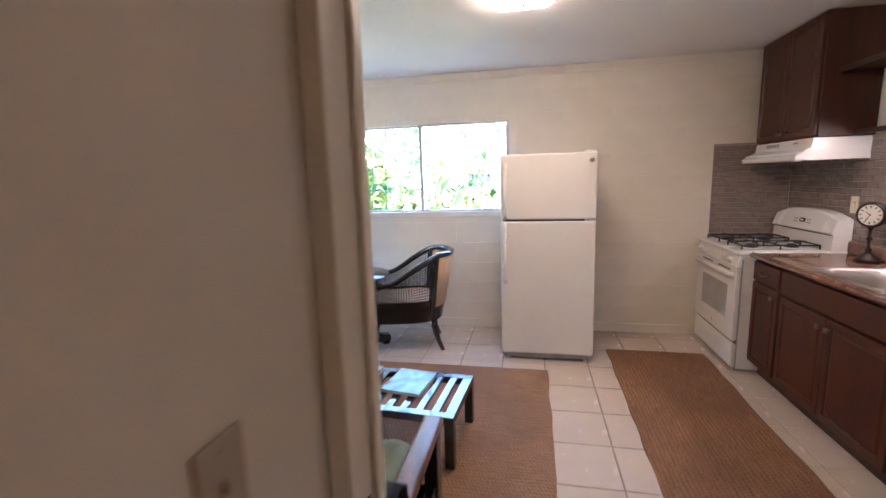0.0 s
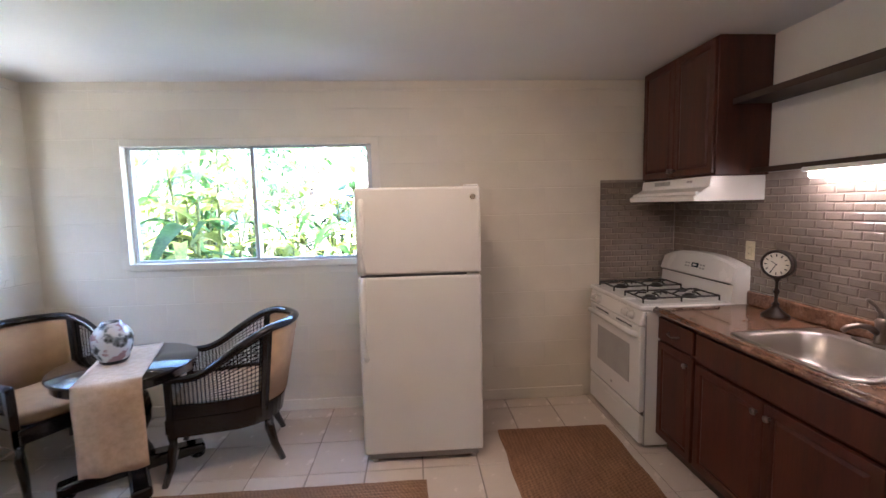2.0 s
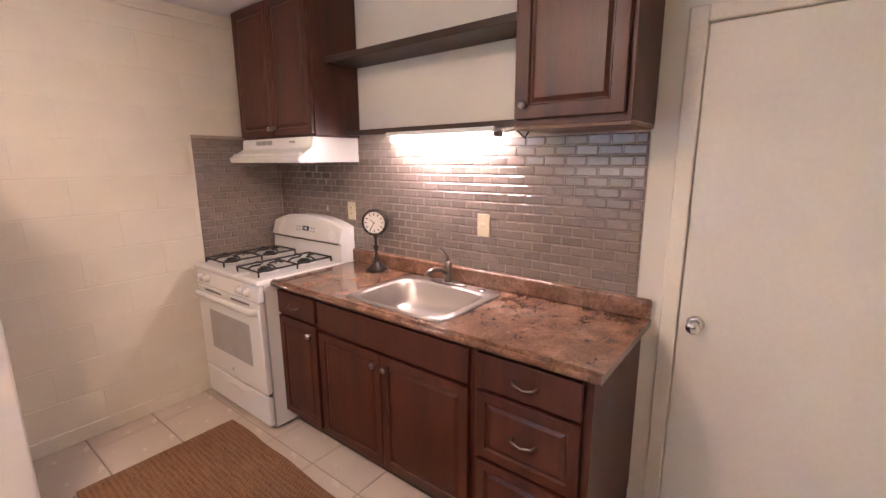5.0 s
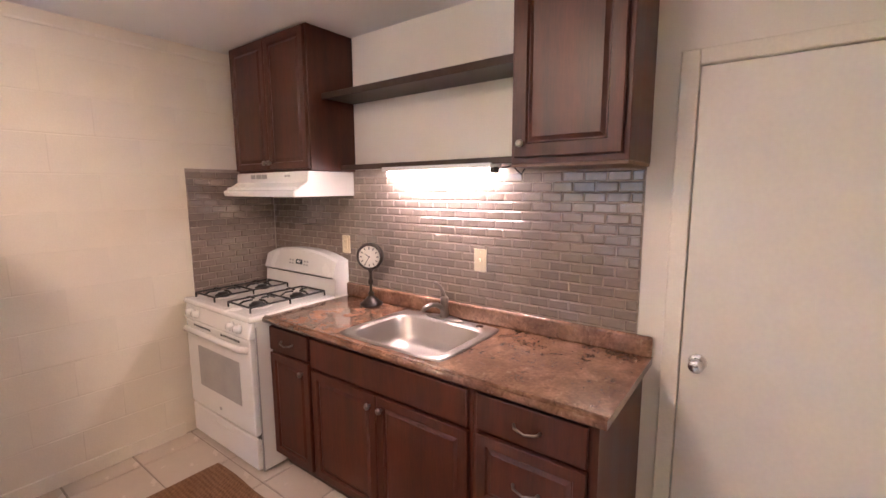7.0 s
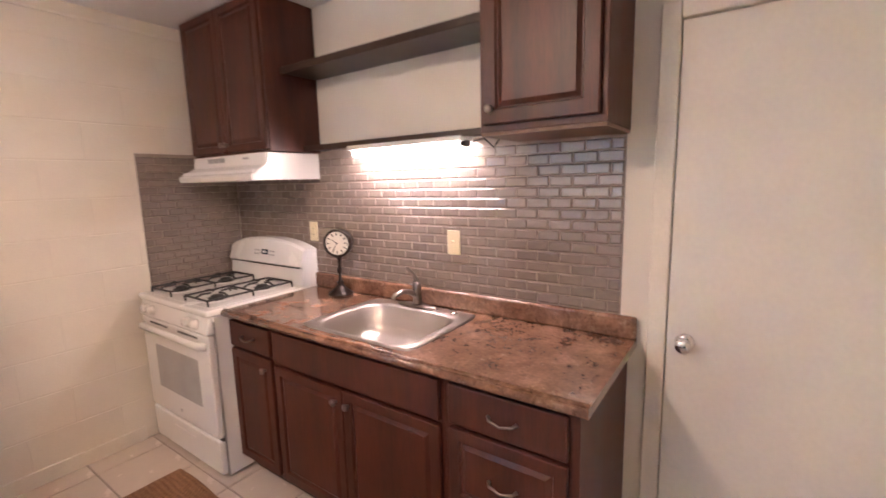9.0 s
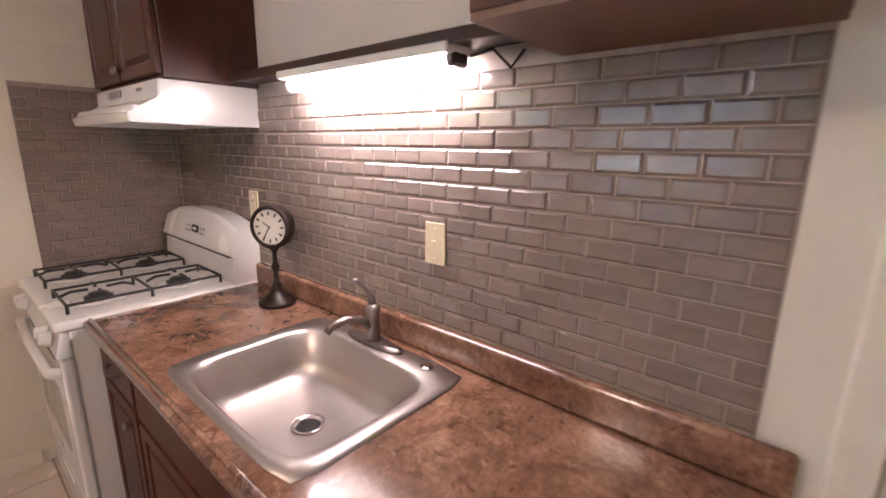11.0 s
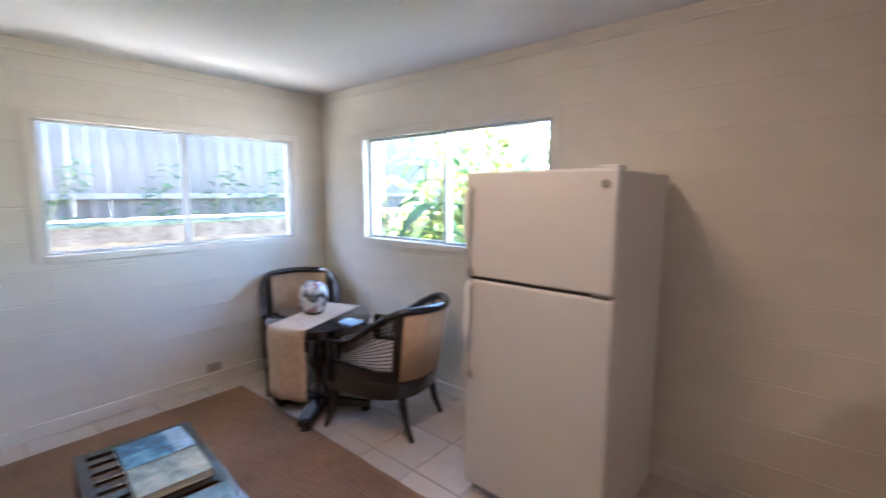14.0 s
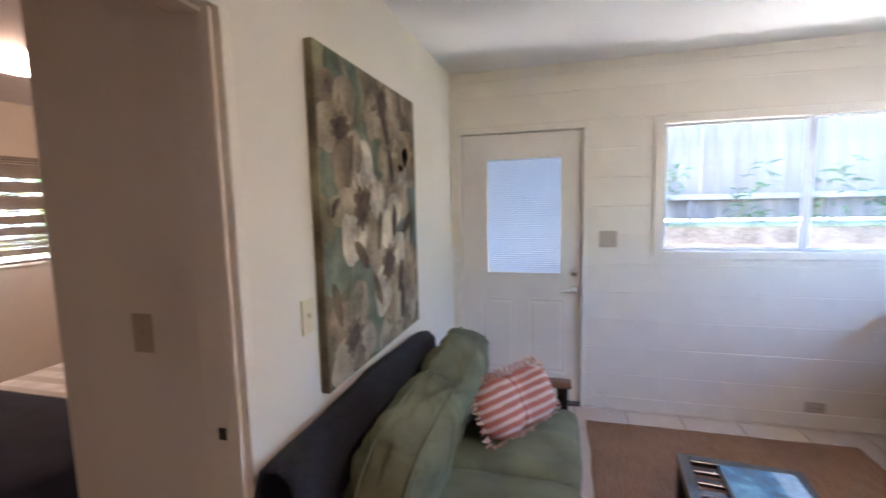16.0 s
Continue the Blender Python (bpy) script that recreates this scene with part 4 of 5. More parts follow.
# ---- coffee table with books ----
ct = thing("coffee_table", (-0.725, 2.49, 0), "low black slatted wooden coffee table on the rug", "coffee table")
L, Wd, H = 1.19, 0.50, 0.305


def lbox(*a, **k):
    return box(*a, **k)


def tpart(nm, b):
    o = part(nm, b, TABLEW, None)
    o.parent = ct
    return o


for sx in (-1, 1):
    for sy in (-1, 1):
        tpart("leg", box(sx * L / 2, sx * (L / 2 - 0.05), sy * Wd / 2, sy * (Wd / 2 - 0.05), 0.013, H - 0.0455, 0.003))
for sy in (-1, 1):
    tpart("side_rail", box(-L / 2, L / 2, sy * Wd / 2, sy * (Wd / 2 - 0.05), H - 0.045, H, 0.003))
for sx in (-1, 1):
    tpart("end_rail", box(sx * L / 2, sx * (L / 2 - 0.055), -Wd / 2 + 0.0505, Wd / 2 - 0.0505, H - 0.045, H, 0.003))
for i in range(12):
    x = -L / 2 + 0.055 + (i + 0.62) * (L - 0.11) / 12.25
    tpart("slat", box(x - 0.021, x + 0.021, -Wd / 2 + 0.0505, Wd / 2 - 0.0505, H - 0.022, H - 0.003, 0.002))
TM = pose(-0.725, 2.49, 0, 0, 0, -4.5)
ct.matrix_world = TM


def art_cover(name, a, c, d, scale):
    return surf(name, a, 0.3, 0.3, scale, 0, 30, tint=c, mid=d, coat=0.1)


def book(x, y, sx, sy, th, cover, label, turn):
    b = thing("book", (0, 0, 0), label, "book", "books on the coffee table")
    b.location = (0, 0, 0)
    bx = part("cover", box(-sx / 2, sx / 2, -sy / 2, sy / 2, th - 0.003, th, 0.001), cover, b)
    part("back_cover", box(-sx / 2, sx / 2, -sy / 2, sy / 2, 0, 0.003, 0.001), cover, b)
    part("spine", box(-sx / 2, -sx / 2 + 0.003, -sy / 2, sy / 2, 0.003, th - 0.003), cover, b)
    part("page_block", box(-sx / 2 + 0.0035, sx / 2 - 0.004, -sy / 2 + 0.004, sy / 2 - 0.004, 0.0032, th - 0.0032), FACE, b, "cream page block")
    b.matrix_world = TM @ pose(x, y, H + 0.0005, 0, 0, turn)
    return b


bk = book(-0.37, 0.05, 0.25, 0.29, 0.03, art_cover("ocean_cover", (0.01, 0.05, 0.10), (0.14, 0.30, 0.38), (0.015, 0.11, 0.19), 9), "glossy blue ocean picture book", 2)
part("cover_band", box(-0.123, 0.123, 0.06, 0.143, 0.0302, 0.0308), art_cover("sky_cover", (0.25, 0.38, 0.46), (0.40, 0.50, 0.56), (0.32, 0.45, 0.52), 4), bk, "pale sky band")
book(-0.10, 0.05, 0.25, 0.29, 0.035, art_cover("map_cover", (0.13, 0.19, 0.14), (0.36, 0.31, 0.22), (0.24, 0.27, 0.19), 10), "thick pale green and tan book", 0)
book(0.25, 0.06, 0.24, 0.29, 0.022, art_cover("teal_cover", (0.05, 0.13, 0.16), (0.12, 0.22, 0.24), (0.08, 0.17, 0.20), 12), "thin glossy teal picture book", -4)

# ---- dining set ----
TC = (-1.36, 3.71)
dt = thing("dining_table", (*TC, 0), "round black lacquered pedestal table", "table")
part("tabletop", lathe([(0.33, 0.625), (0.345, 0.63), (0.345, 0.672), (0.36, 0.676), (0.367, 0.688), (0.362, 0.698), (0.02, 0.699)], (*TC, 0), 56), BLACKW, dt, "", True)
part("column", lathe([(0.10, 0.12), (0.09, 0.16), (0.07, 0.2), (0.06, 0.26), (0.095, 0.34), (0.105, 0.42), (0.09, 0.50), (0.06, 0.54), (0.07, 0.57), (0.16, 0.61), (0.17, 0.624)], (*TC, 0), 32), BLACKW, dt, "turned black column", True)
for k in range(4):
    a = radians(35 + 90 * k)
    f = box(0.02, 0.36, -0.05, 0.05, 0.035, 0.125, 0.015, 3)
    for v in f.verts:
        if v.co.x > 0.2 and v.co.z > 0.08:
            v.co.z -= 0.03
    part("foot", bm_at(f, Matrix.Translation((*TC, 0)) @ Matrix.Rotation(a, 4, "Z")), BLACKW, dt)
    part("bun", bm_at(lathe([(0.03, 0.0), (0.042, 0.012), (0.036, 0.034)], (0.32, 0, 0.001), 16), Matrix.Translation((*TC, 0)) @ Matrix.Rotation(a, 4, "Z")), BLACKW, dt, "", True)
RTURN = 20
# table runner hanging over the near edge
rn = bmesh.new()
path = []
for i in range(8):
    path.append((0.31 - 0.64 * i / 7, 0.7015))
path += [(-0.352, 0.701), (-0.368, 0.693), (-0.376, 0.67)] + [(-0.380 - 0.004 * math.sin(k), 0.67 - 0.049 * k) for k in range(1, 10)]
rows_ = []
for d, z in path:
    row = []
    for j in range(13):
        u = (j / 12 - 0.5) * 0.30
        dip = 0.006 * math.sin(j * 1.1) * (1 if z < 0.66 else 0) * (0.70 - z) * 3
        hang = 0.0 if z > 0.695 else 0.04 * ((abs(u) / 0.15) ** 2)
        row.append(rn.verts.new((u, d + hang * 0.5 + dip, z)))
    rows_.append(row)
for p, q in zip(rows_, rows_[1:]):
    for j in range(12):
        rn.faces.new((p[j], p[j + 1], q[j + 1], q[j]))
rn.normal_update()
bmesh.ops.solidify(rn, geom=list(rn.faces), thickness=0.0025)
bm_at(rn, Matrix.Translation((*TC, 0.0045)) @ pose(0, 0, 0, 0, 0, RTURN) @ Matrix.Translation((-0.01, 0.0, 0)))
solid("table_runner", rn, RUNNER, "beige woven linen runner draped over the table", "table runner", smooth=True)
VASE = surf("vase_glaze", (0.62, 0.62, 0.60), 0.25, 0.05, 6, 0.03, 40, coat=0.5)
nt = VASE.node_tree
pb = nt.nodes["Principled BSDF"]
old = pb.inputs["Base Color"].links[0].from_socket
tcn = nt.nodes.new("ShaderNodeTexCoord")
vn = nt.nodes.new("ShaderNodeTexNoise")
vn.inputs["Scale"].default_value, vn.inputs["Detail"].default_value = 11, 3
nt.links.new(tcn.outputs["Object"], vn.inputs["Vector"])
vr = nt.nodes.new("ShaderNodeValToRGB")
els = vr.color_ramp.elements
els[0].position, els[0].color = 0.38, (0.06, 0.065, 0.06, 1)
els[1].position, els[1].color = 0.60, (0.36, 0.24, 0.24, 1)
for pos, colr in ((0.43, (0.25, 0.27, 0.27, 1)), (0.47, (0.66, 0.66, 0.64, 1)), (0.56, (0.66, 0.66, 0.64, 1))):
    e = els.new(pos)
    e.color = colr
nt.links.new(vn.outputs[0], vr.inputs[0])
nt.links.new(vr.outputs[0], pb.inputs["Base Color"])
vs = thing("vase", (-1.42, 3.70, 0.704), "round white and grey glazed vase with red flowers", "vase")
part("body", lathe([(0.046, 0.0), (0.06, 0.004), (0.076, 0.03), (0.095, 0.075), (0.103, 0.12), (0.098, 0.165), (0.076, 0.205), (0.054, 0.222), (0.05, 0.236), (0.044, 0.234), (0.046, 0.215), (0.064, 0.19)], (-1.42, 3.70, 0.7085), 40), VASE, vs, "", True)
part("foot", lathe([(0.052, 0.0), (0.062, 0.006), (0.075, 0.022)], (-1.42, 3.70, 0.7065), 32), IRON, vs, "dark foot", True)


def dining_chair():
    """A barrel chair that faces +x, standing at the origin."""
    t = thing("dining_chair", (0, 0, 0), "black lacquered barrel chair with cane sides and tan seat", "chair", "chairs round the table")

    def plan(u):
        """u from -1 to 1 along the horseshoe: place and lean."""
        s_ = abs(u)
        if s_ > 0.55:
            k = (s_ - 0.55) / 0.45
            x, y = -0.04 + 0.30 * k, 0.275 - 0.02 * k
        else:
            a = s_ / 0.55 * math.pi / 2
            x, y = -0.04 - 0.235 * math.cos(a), 0.275 * math.sin(a) ** 0.8
        return x, math.copysign(y, u)

    def rail_z(u):
        k = min(1, max(0, (0.86 - abs(u)) / 0.62))
        k = k * k * (3 - 2 * k)
        return 0.625 + 0.235 * k

    def spot(u, z):
        x, y = plan(u)
        back = max(0, 1 - abs(u) / 0.6)
        grow = (z - 0.38) / 0.5
        return Vector((x - 0.09 * grow * back, y * (1 + 0.04 * grow), z))

    us = [-1 + i / 24 for i in range(49)]
    part("top_rail", tube([spot(u, rail_z(u)) for u in us], [0.019 + 0.008 * (1 - abs(u)) for u in us], 10, 1.0), BLACKW, t, "", True)

    def strip(u0, u1, za, zb, th, n=10):
        b = bmesh.new()
        rows2 = []
        for i in range(n + 1):
            u = u0 + (u1 - u0) * i / n
            lo, hi = spot(u, za(u)), spot(u, zb(u))
            x, y = plan(u)
            out = Vector((x + 0.04 if abs(u) < 0.55 else 0, y, 0)).normalized()
            rows2.append([b.verts.new(c) for c in (lo + out * th, hi + out * th, hi - out * th, lo - out * th)])
        for p, q in zip(rows2, rows2[1:]):
            for i in range(4):
                j = (i + 1) % 4
                b.faces.new((p[i], q[i], q[j], p[j]))
        b.faces.new(rows2[0]), b.faces.new(list(reversed(rows2[-1])))
        bmesh.ops.recalc_face_normals(b, faces=b.faces)
        return b

    part("seat_frame", strip(-1, 1, lambda u: 0.29, lambda u: 0.395, 0.016, 40), BLACKW, t, "", False)
    part("front_rail", box(0.245, 0.275, -0.25, 0.25, 0.305, 0.39, 0.006, 2), BLACKW, t)
    part("seat_board", box(-0.20, 0.25, -0.24, 0.24, 0.355, 0.37), BLACKW, t)
    part("seat_cushion", bm_at(cushion(0.47, 0.50, 0.11, 5, 0.25, 0.006, 2), Matrix.Translation((0.025, 0, 0.425))), TAN, t, "tan padded seat cushion", True)
    part("back_panel", strip(-0.30, 0.30, lambda u: 0.41, lambda u: rail_z(u) - 0.028, 0.02, 22), TAN, t, "tan upholstered back", True)
    for s_ in (-1, 1):
        part("side_panel", strip(s_ * 0.97, s_ * 0.36, lambda u: 0.385, lambda u: 0.475, 0.012, 10), BLACKW, t)
        part("back_post", strip(s_ * 0.30, s_ * 0.36, lambda u: 0.38, lambda u: rail_z(u) - 0.01, 0.02, 2), BLACKW, t)
        part("front_post", strip(s_ * 0.955, s_ * 1.0, lambda u: 0.30, lambda u: rail_z(u) - 0.005, 0.019, 2), BLACKW, t)
        cane = bmesh.new()
        for i in range(22):
            u = s_ * (0.37 + 0.585 * i / 21)
            join(cane, tube([spot(u, 0.475), spot(u, rail_z(u) - 0.012)], 0.0028, 4, cap=False))
        for j in range(12):
            join(cane, tube([spot(s_ * (0.36 + 0.595 * i / 8), 0.48 + (rail_z(0.36 + 0.595 * i / 8) - 0.50) * (j + 0.5) / 12) for i in range(9)], 0.0028, 4, cap=False))
        part("cane_panel", cane, BLACKW, t, "open woven cane side", kind="stuff")
        for fx, kick in ((0.245, 0.05), (-0.20, -0.06)):
            y = s_ * (0.245 if fx > 0 else 0.19)
            part("leg", tube([(fx, y, 0.30), (fx, y, 0.22), (fx + kick * 0.35, y, 0.11), (fx + kick, y * 1.03, 0.002)], [0.027, 0.026, 0.021, 0.016], 8), BLACKW, t, "", True)
    return t


chair = dining_chair()
chair.matrix_world = pose(-0.88, 3.93, 0, 0, 0, 196) @ Matrix.Diagonal((1.14, 1.1, 1, 1))
copy_thing(chair, pose(-1.99, 3.94, 0, 0, 0, -29))

# ---- sofa ----
so = thing("loveseat", (-0.83, 1.4, 0), "sage green cushioned loveseat with a wooden frame", "sofa")
for x in (-1.51, -0.155):
    part("front_leg", box(x - 0.03, x + 0.03, 1.72, 1.78, 0.001, 0.5145, 0.005, 2), TABLEW, so)
    part("rear_leg", box(x - 0.03, x + 0.03, 0.985, 1.045, 0.001, 0.5145, 0.005, 2), TABLEW, so)
    arm = box(x - 0.042, x + 0.042, 0.96, 1.80, 0.515, 0.55, 0.014, 3)
    part("armrest", arm, ARMWOOD, so, "worn brown wooden armrest", True)
    part("side_rail", box(x - 0.02, x + 0.02, 1.046, 1.719, 0.20, 0.29, 0.004), TABLEW, so)
part("front_rail", box(-1.479, -0.186, 1.70, 1.74, 0.19, 0.28, 0.005), TABLEW, so)
part("base", box(-1.479, -0.186, 1.05, 1.699, 0.23, 0.265), TABLEW, so)
part("back_frame", box(-1.479, -0.186, 0.955, 0.99, 0.30, 0.80, 0.008, 2), TABLEW, so)


def welt(half_x, half_y, z, power, m):
    """A sewn cord running round a cushion."""
    pts = []
    for i in range(57):
        a = i * math.tau / 56
        c, s_ = math.cos(a), math.sin(a)
        k = (abs(c) ** power + abs(s_) ** power) ** (-1 / power)
        pts.append(m @ Vector((c * k * half_x, s_ * k * half_y, z)))
    return tube(pts, 0.0045, 6, cap=False)


for k, x in enumerate((-1.155, -0.51)):
    ms = Matrix.Translation((x, 1.44, 0.345))
    mb = Matrix.Translation((x, 1.20, 0.60)) @ pose(0, 0, 0, 72, 0, 0)
    seat = part("seat_cushion", bm_at(cushion(0.638, 0.78, 0.17, 8, 0.18, 0.016, k * 3.1, 31, 0.006), ms), SAGE, so, "green seat cushion", True)
    back = part("back_cushion", bm_at(cushion(0.64, 0.54, 0.28, 4.4, 0.22, 0.024, 7 + k * 2.3, 31, 0.007), mb), SAGE, so, "plump green back cushion", True)
    part("piping", welt(0.318, 0.389, 0.045, 9, ms), SAGE, seat, "", True)
    for z in (-0.068, 0.068):
        part("piping", welt(0.316, 0.266, z, 4.7, mb), SAGE, back, "", True)
# throw over the back
tb = bmesh.new()
prof = [(1.09, 0.43), (1.075, 0.58), (1.06, 0.73), (1.045, 0.815), (1.01, 0.842), (0.965, 0.832), (0.943, 0.77), (0.938, 0.62), (0.936, 0.42)]
rws = []
for i in range(31):
    u = i / 30
    x = -1.40 + 1.36 * u
    row = []
    for y, z in prof:
        lift = 0.03 * noise.noise(Vector((x * 2.2, y * 3, 1.5))) - 0.055 * max(0, 0.35 - u) * 2 + 0.02 * math.sin(u * 3)
        row.append(tb.verts.new((x + 0.01 * noise.noise(Vector((z * 8, x, 0))), max(0.932, y + 0.012 * noise.noise(Vector((x * 5, z * 3, 4)))), z + lift)))
    rws.append(row)
for p, q in zip(rws, rws[1:]):
    for j in range(len(prof) - 1):
        tb.faces.new((p[j], q[j], q[j + 1], p[j + 1]))
tb.normal_update()
bmesh.ops.solidify(tb, geom=list(tb.faces), thickness=0.008)
solid("throw_blanket", tb, NAVY, "dark navy knitted throw over the sofa back", "blanket", smooth=True)
# fringed pillows
def fringed_pillow(at, turn, seed, label):
    t = thing("throw_pillow", (0, 0, 0), label, "pillow", "fringed pillows on the loveseat")
    pb2 = cushion(0.52, 0.28, 0.16, 3.2, 0.55, 0.012, seed)
    for v in pb2.verts:
        pinch = math.exp(-(v.co.x / 0.055) ** 2)
        v.co.z *= 1 - 0.5 * pinch
        v.co.y *= 1 - 0.16 * pinch
    part("cover", pb2, PLAID, t, "", True)
    part("tie", bm_at(cushion(0.05, 0.25, 0.105, 3.5, 0.2, 0.004, seed), Matrix()), PLAID, t, "gathered band round the middle", True)
    f = bmesh.new()
    for s_ in (-1, 1):
        for i in range(30):
            x = -0.245 + 0.49 * i / 29
            y = s_ * 0.132
            join(f, tube([(x, y, 0), (x + random.uniform(-0.008, 0.008), y + s_ * 0.02, random.uniform(-0.006, 0.006)), (x + random.uniform(-0.012, 0.012), y + s_ * 0.042, random.uniform(-0.012, 0.012))], [0.005, 0.006, 0.003], 5))
        for i in range(14):
            y = -0.12 + 0.24 * i / 13
            x = s_ * 0.248
            join(f, tube([(x, y, 0), (x + s_ * 0.022, y + random.uniform(-0.008, 0.008), 0.004), (x + s_ * 0.042, y + random.uniform(-0.012, 0.012), 0)], [0.005, 0.006, 0.003], 5))
    part("fringe", f, FRINGE, t, "coral and cream yarn fringe", kind="stuff")
    t.matrix_world = Matrix.Translation(at) @ turn
    return t


fringed_pillow((-1.20, 1.53, 0.555), pose(0, 0, 0, 60, 0, 146), 3.0, "coral striped pillow with cream fringe on the loveseat")

# ---- canvas on the south wall ----
cv = thing("wall_canvas", (-0.92, S, 1.48), "large floral canvas in sage, brown and cream", "painting")
PX0, PX1, PZ0, PZ1, PY = -1.43, -0.428, 0.878, 2.085, S + 0.035
part("canvas", box(PX0, PX1, S + 0.001, PY, PZ0, PZ1, 0.003), surf("canvas_ground", (0.16, 0.12, 0.07), 0.8, 0.5, 4.5, 0.5, 300, tint=(0.22, 0.22, 0.13), mid=(0.17, 0.14, 0.08)), cv)
PETAL = surf("cream_petal_paint", (0.30, 0.25, 0.175), 0.8, 0.4, 9, 0.4, 200, tint=(0.56, 0.50, 0.40))
PETALB = surf("brown_petal_paint", (0.155, 0.11, 0.065), 0.8, 0.4, 9, 0.4, 200, tint=(0.26, 0.20, 0.13))
CENTRE = surf("dark_centre_paint", (0.085, 0.06, 0.045), 0.8, 0.4, 14, 0.4, 200)
SAGEP = surf("sage_paint", (0.125, 0.145, 0.095), 0.8, 0.4, 8, 0.4, 200, tint=(0.165, 0.19, 0.135))
BLUEP = surf("blue_green_paint", (0.16, 0.19, 0.165), 0.8, 0.3, 8, 0.4, 200)


def blob(u, v, ru, rv, turn, layer, material, name, seed, lobes=0, depth=0.25):
    """A flat painted shape; u from the passage side, v from the top, both 0 to 1."""
    cx, cz = PX1 + (PX0 - PX1) * u, PZ1 + (PZ0 - PZ1) * v
    b = bmesh.new()
    vs2 = []
    for i in range(40):
        a = i * math.tau / 40
        k = 1 + 0.16 * noise.noise(Vector((math.cos(a) * 1.5 + seed, math.sin(a) * 1.5, seed)))
        if lobes:
            k *= 1 - depth * abs(math.sin(lobes * a / 2)) ** 6
        p = Matrix.Rotation(turn, 2) @ Vector((math.cos(a) * ru * k, math.sin(a) * rv * k))
        x = min(PX1 - 0.004, max(PX0 + 0.004, cx + p.x))
        z = min(PZ1 - 0.004, max(PZ0 + 0.004, cz + p.y))
        vs2.append(b.verts.new((x, PY + 0.0006 * (layer + 1), z)))
    b.faces.new(vs2)
    bmesh.ops.recalc_face_normals(b, faces=b.faces)
    if b.faces[:][0].normal.y < 0:
        bmesh.ops.reverse_faces(b, faces=b.faces)
    part(name, b, material, cv)


PETALD = surf("shaded_petal_paint", (0.085, 0.058, 0.033), 0.8, 0.4, 12, 0.4, 200, tint=(0.16, 0.115, 0.068))
PETALM = surf("tan_petal_paint", (0.20, 0.155, 0.10), 0.8, 0.4, 8, 0.4, 200, tint=(0.34, 0.28, 0.195))
random.seed(11)


def painted_flower(u, v, r, outer, inner, turn, petals=6, heart=True):
    """Overlapping petals round a dark heart, with finer strokes between them."""
    for k in range(petals):
        a = turn + k * math.tau / petals + random.uniform(-0.2, 0.2)
        du, dv = math.cos(a) * r * 0.55 / 1.018, -math.sin(a) * r * 0.66 / 1.207
        blob(u - du, v + dv, r * 0.52, r * 0.47, a, 1 + 0.15 * k, outer if k % 3 else inner, "painted_petal", random.uniform(0, 50), 3, 0.12)
    for k in range(petals):
        a = turn + (k + 0.5) * math.tau / petals + random.uniform(-0.3, 0.3)
        du, dv = math.cos(a) * r * 0.38 / 1.018, -math.sin(a) * r * 0.42 / 1.207
        blob(u - du, v + dv, r * 0.24, r * 0.07, a, 2.4 + 0.04 * k, inner, "painted_stroke", random.uniform(0, 50))
    if heart:
        blob(u, v, r * 0.36, r * 0.42, turn, 3.4, PETALD, "painted_heart", random.uniform(0, 50), 9, 0.3)
        blob(u, v, r * 0.20, r * 0.27, turn, 3.8, CENTRE, "painted_centre", random.uniform(0, 50))


for u, v, r, mt in ((0.2, 0.07, 0.17, SAGEP), (0.40, 0.29, 0.19, SAGEP), (0.92, 0.42, 0.17, BLUEP), (0.72, 0.56, 0.20, BLUEP), (0.1, 0.62, 0.13, SAGEP), (0.88, 0.60, 0.15, BLUEP), (0.42, 0.88, 0.17, SAGEP), (0.3, 0.72, 0.14, SAGEP), (0.07, 0.36, 0.1, SAGEP)):
    blob(u, v, r, r * 0.8, random.uniform(0, 3), 0, mt, "painted_ground", random.uniform(0, 50))
for k in range(28):
    u, v = random.uniform(0.03, 0.97), random.uniform(0.03, 0.97)
    blob(u, v, random.uniform(0.012, 0.03), random.uniform(0.05, 0.12), random.uniform(-0.9, 0.9), 0.3, random.choice((PETALD, PETALM, PETALB, SAGEP, BLUEP, CENTRE)), "painted_stroke", random.uniform(0, 50), 3, 0.3)
for u, v, r, a, b_, turn, heart in ((0.55, 0.08, 0.20, PETALM, PETALB, 0.4, True), (0.16, 0.22, 0.19, PETALM, PETALB, 1.0, True), (0.90, 0.12, 0.21, PETALB, PETALD, 0.2, False), (0.66, 0.25, 0.17, PETALM, PETALB, 0.9, False), (0.70, 0.38, 0.19, PETAL, PETALM, 0.1, False),
                                    (0.32, 0.46, 0.23, PETAL, PETALM, 0.5, True), (0.58, 0.68, 0.22, PETAL, PETALM, 0.3, True), (0.20, 0.88, 0.20, PETALM, PETALB, 0.8, True), (0.90, 0.78, 0.20, PETALM, PETALB, 0.0, False), (0.62, 0.93, 0.18, PETALM, PETALB, 1.2, False), (0.93, 0.27, 0.13, PETALB, PETALM, 1.4, False)):
    painted_flower(u, v, r, a, b_, turn, 5, heart)
for u, v, tilt in ((0.22, 0.30, 0.3), (0.64, 0.31, -0.2), (0.48, 0.55, 0.2), (0.66, 0.52, 0.1), (0.44, 0.76, -0.5), (0.72, 0.75, 0.3), (0.84, 0.53, 1.0), (0.30, 0.62, -0.8), (0.58, 0.17, -0.5), (0.74, 0.86, 0.1), (0.08, 0.75, -0.3)):
    blob(u, v, 0.03, 0.085, tilt, 4.2, random.choice((CENTRE, PETALD)), "painted_leaf", random.uniform(0, 50))

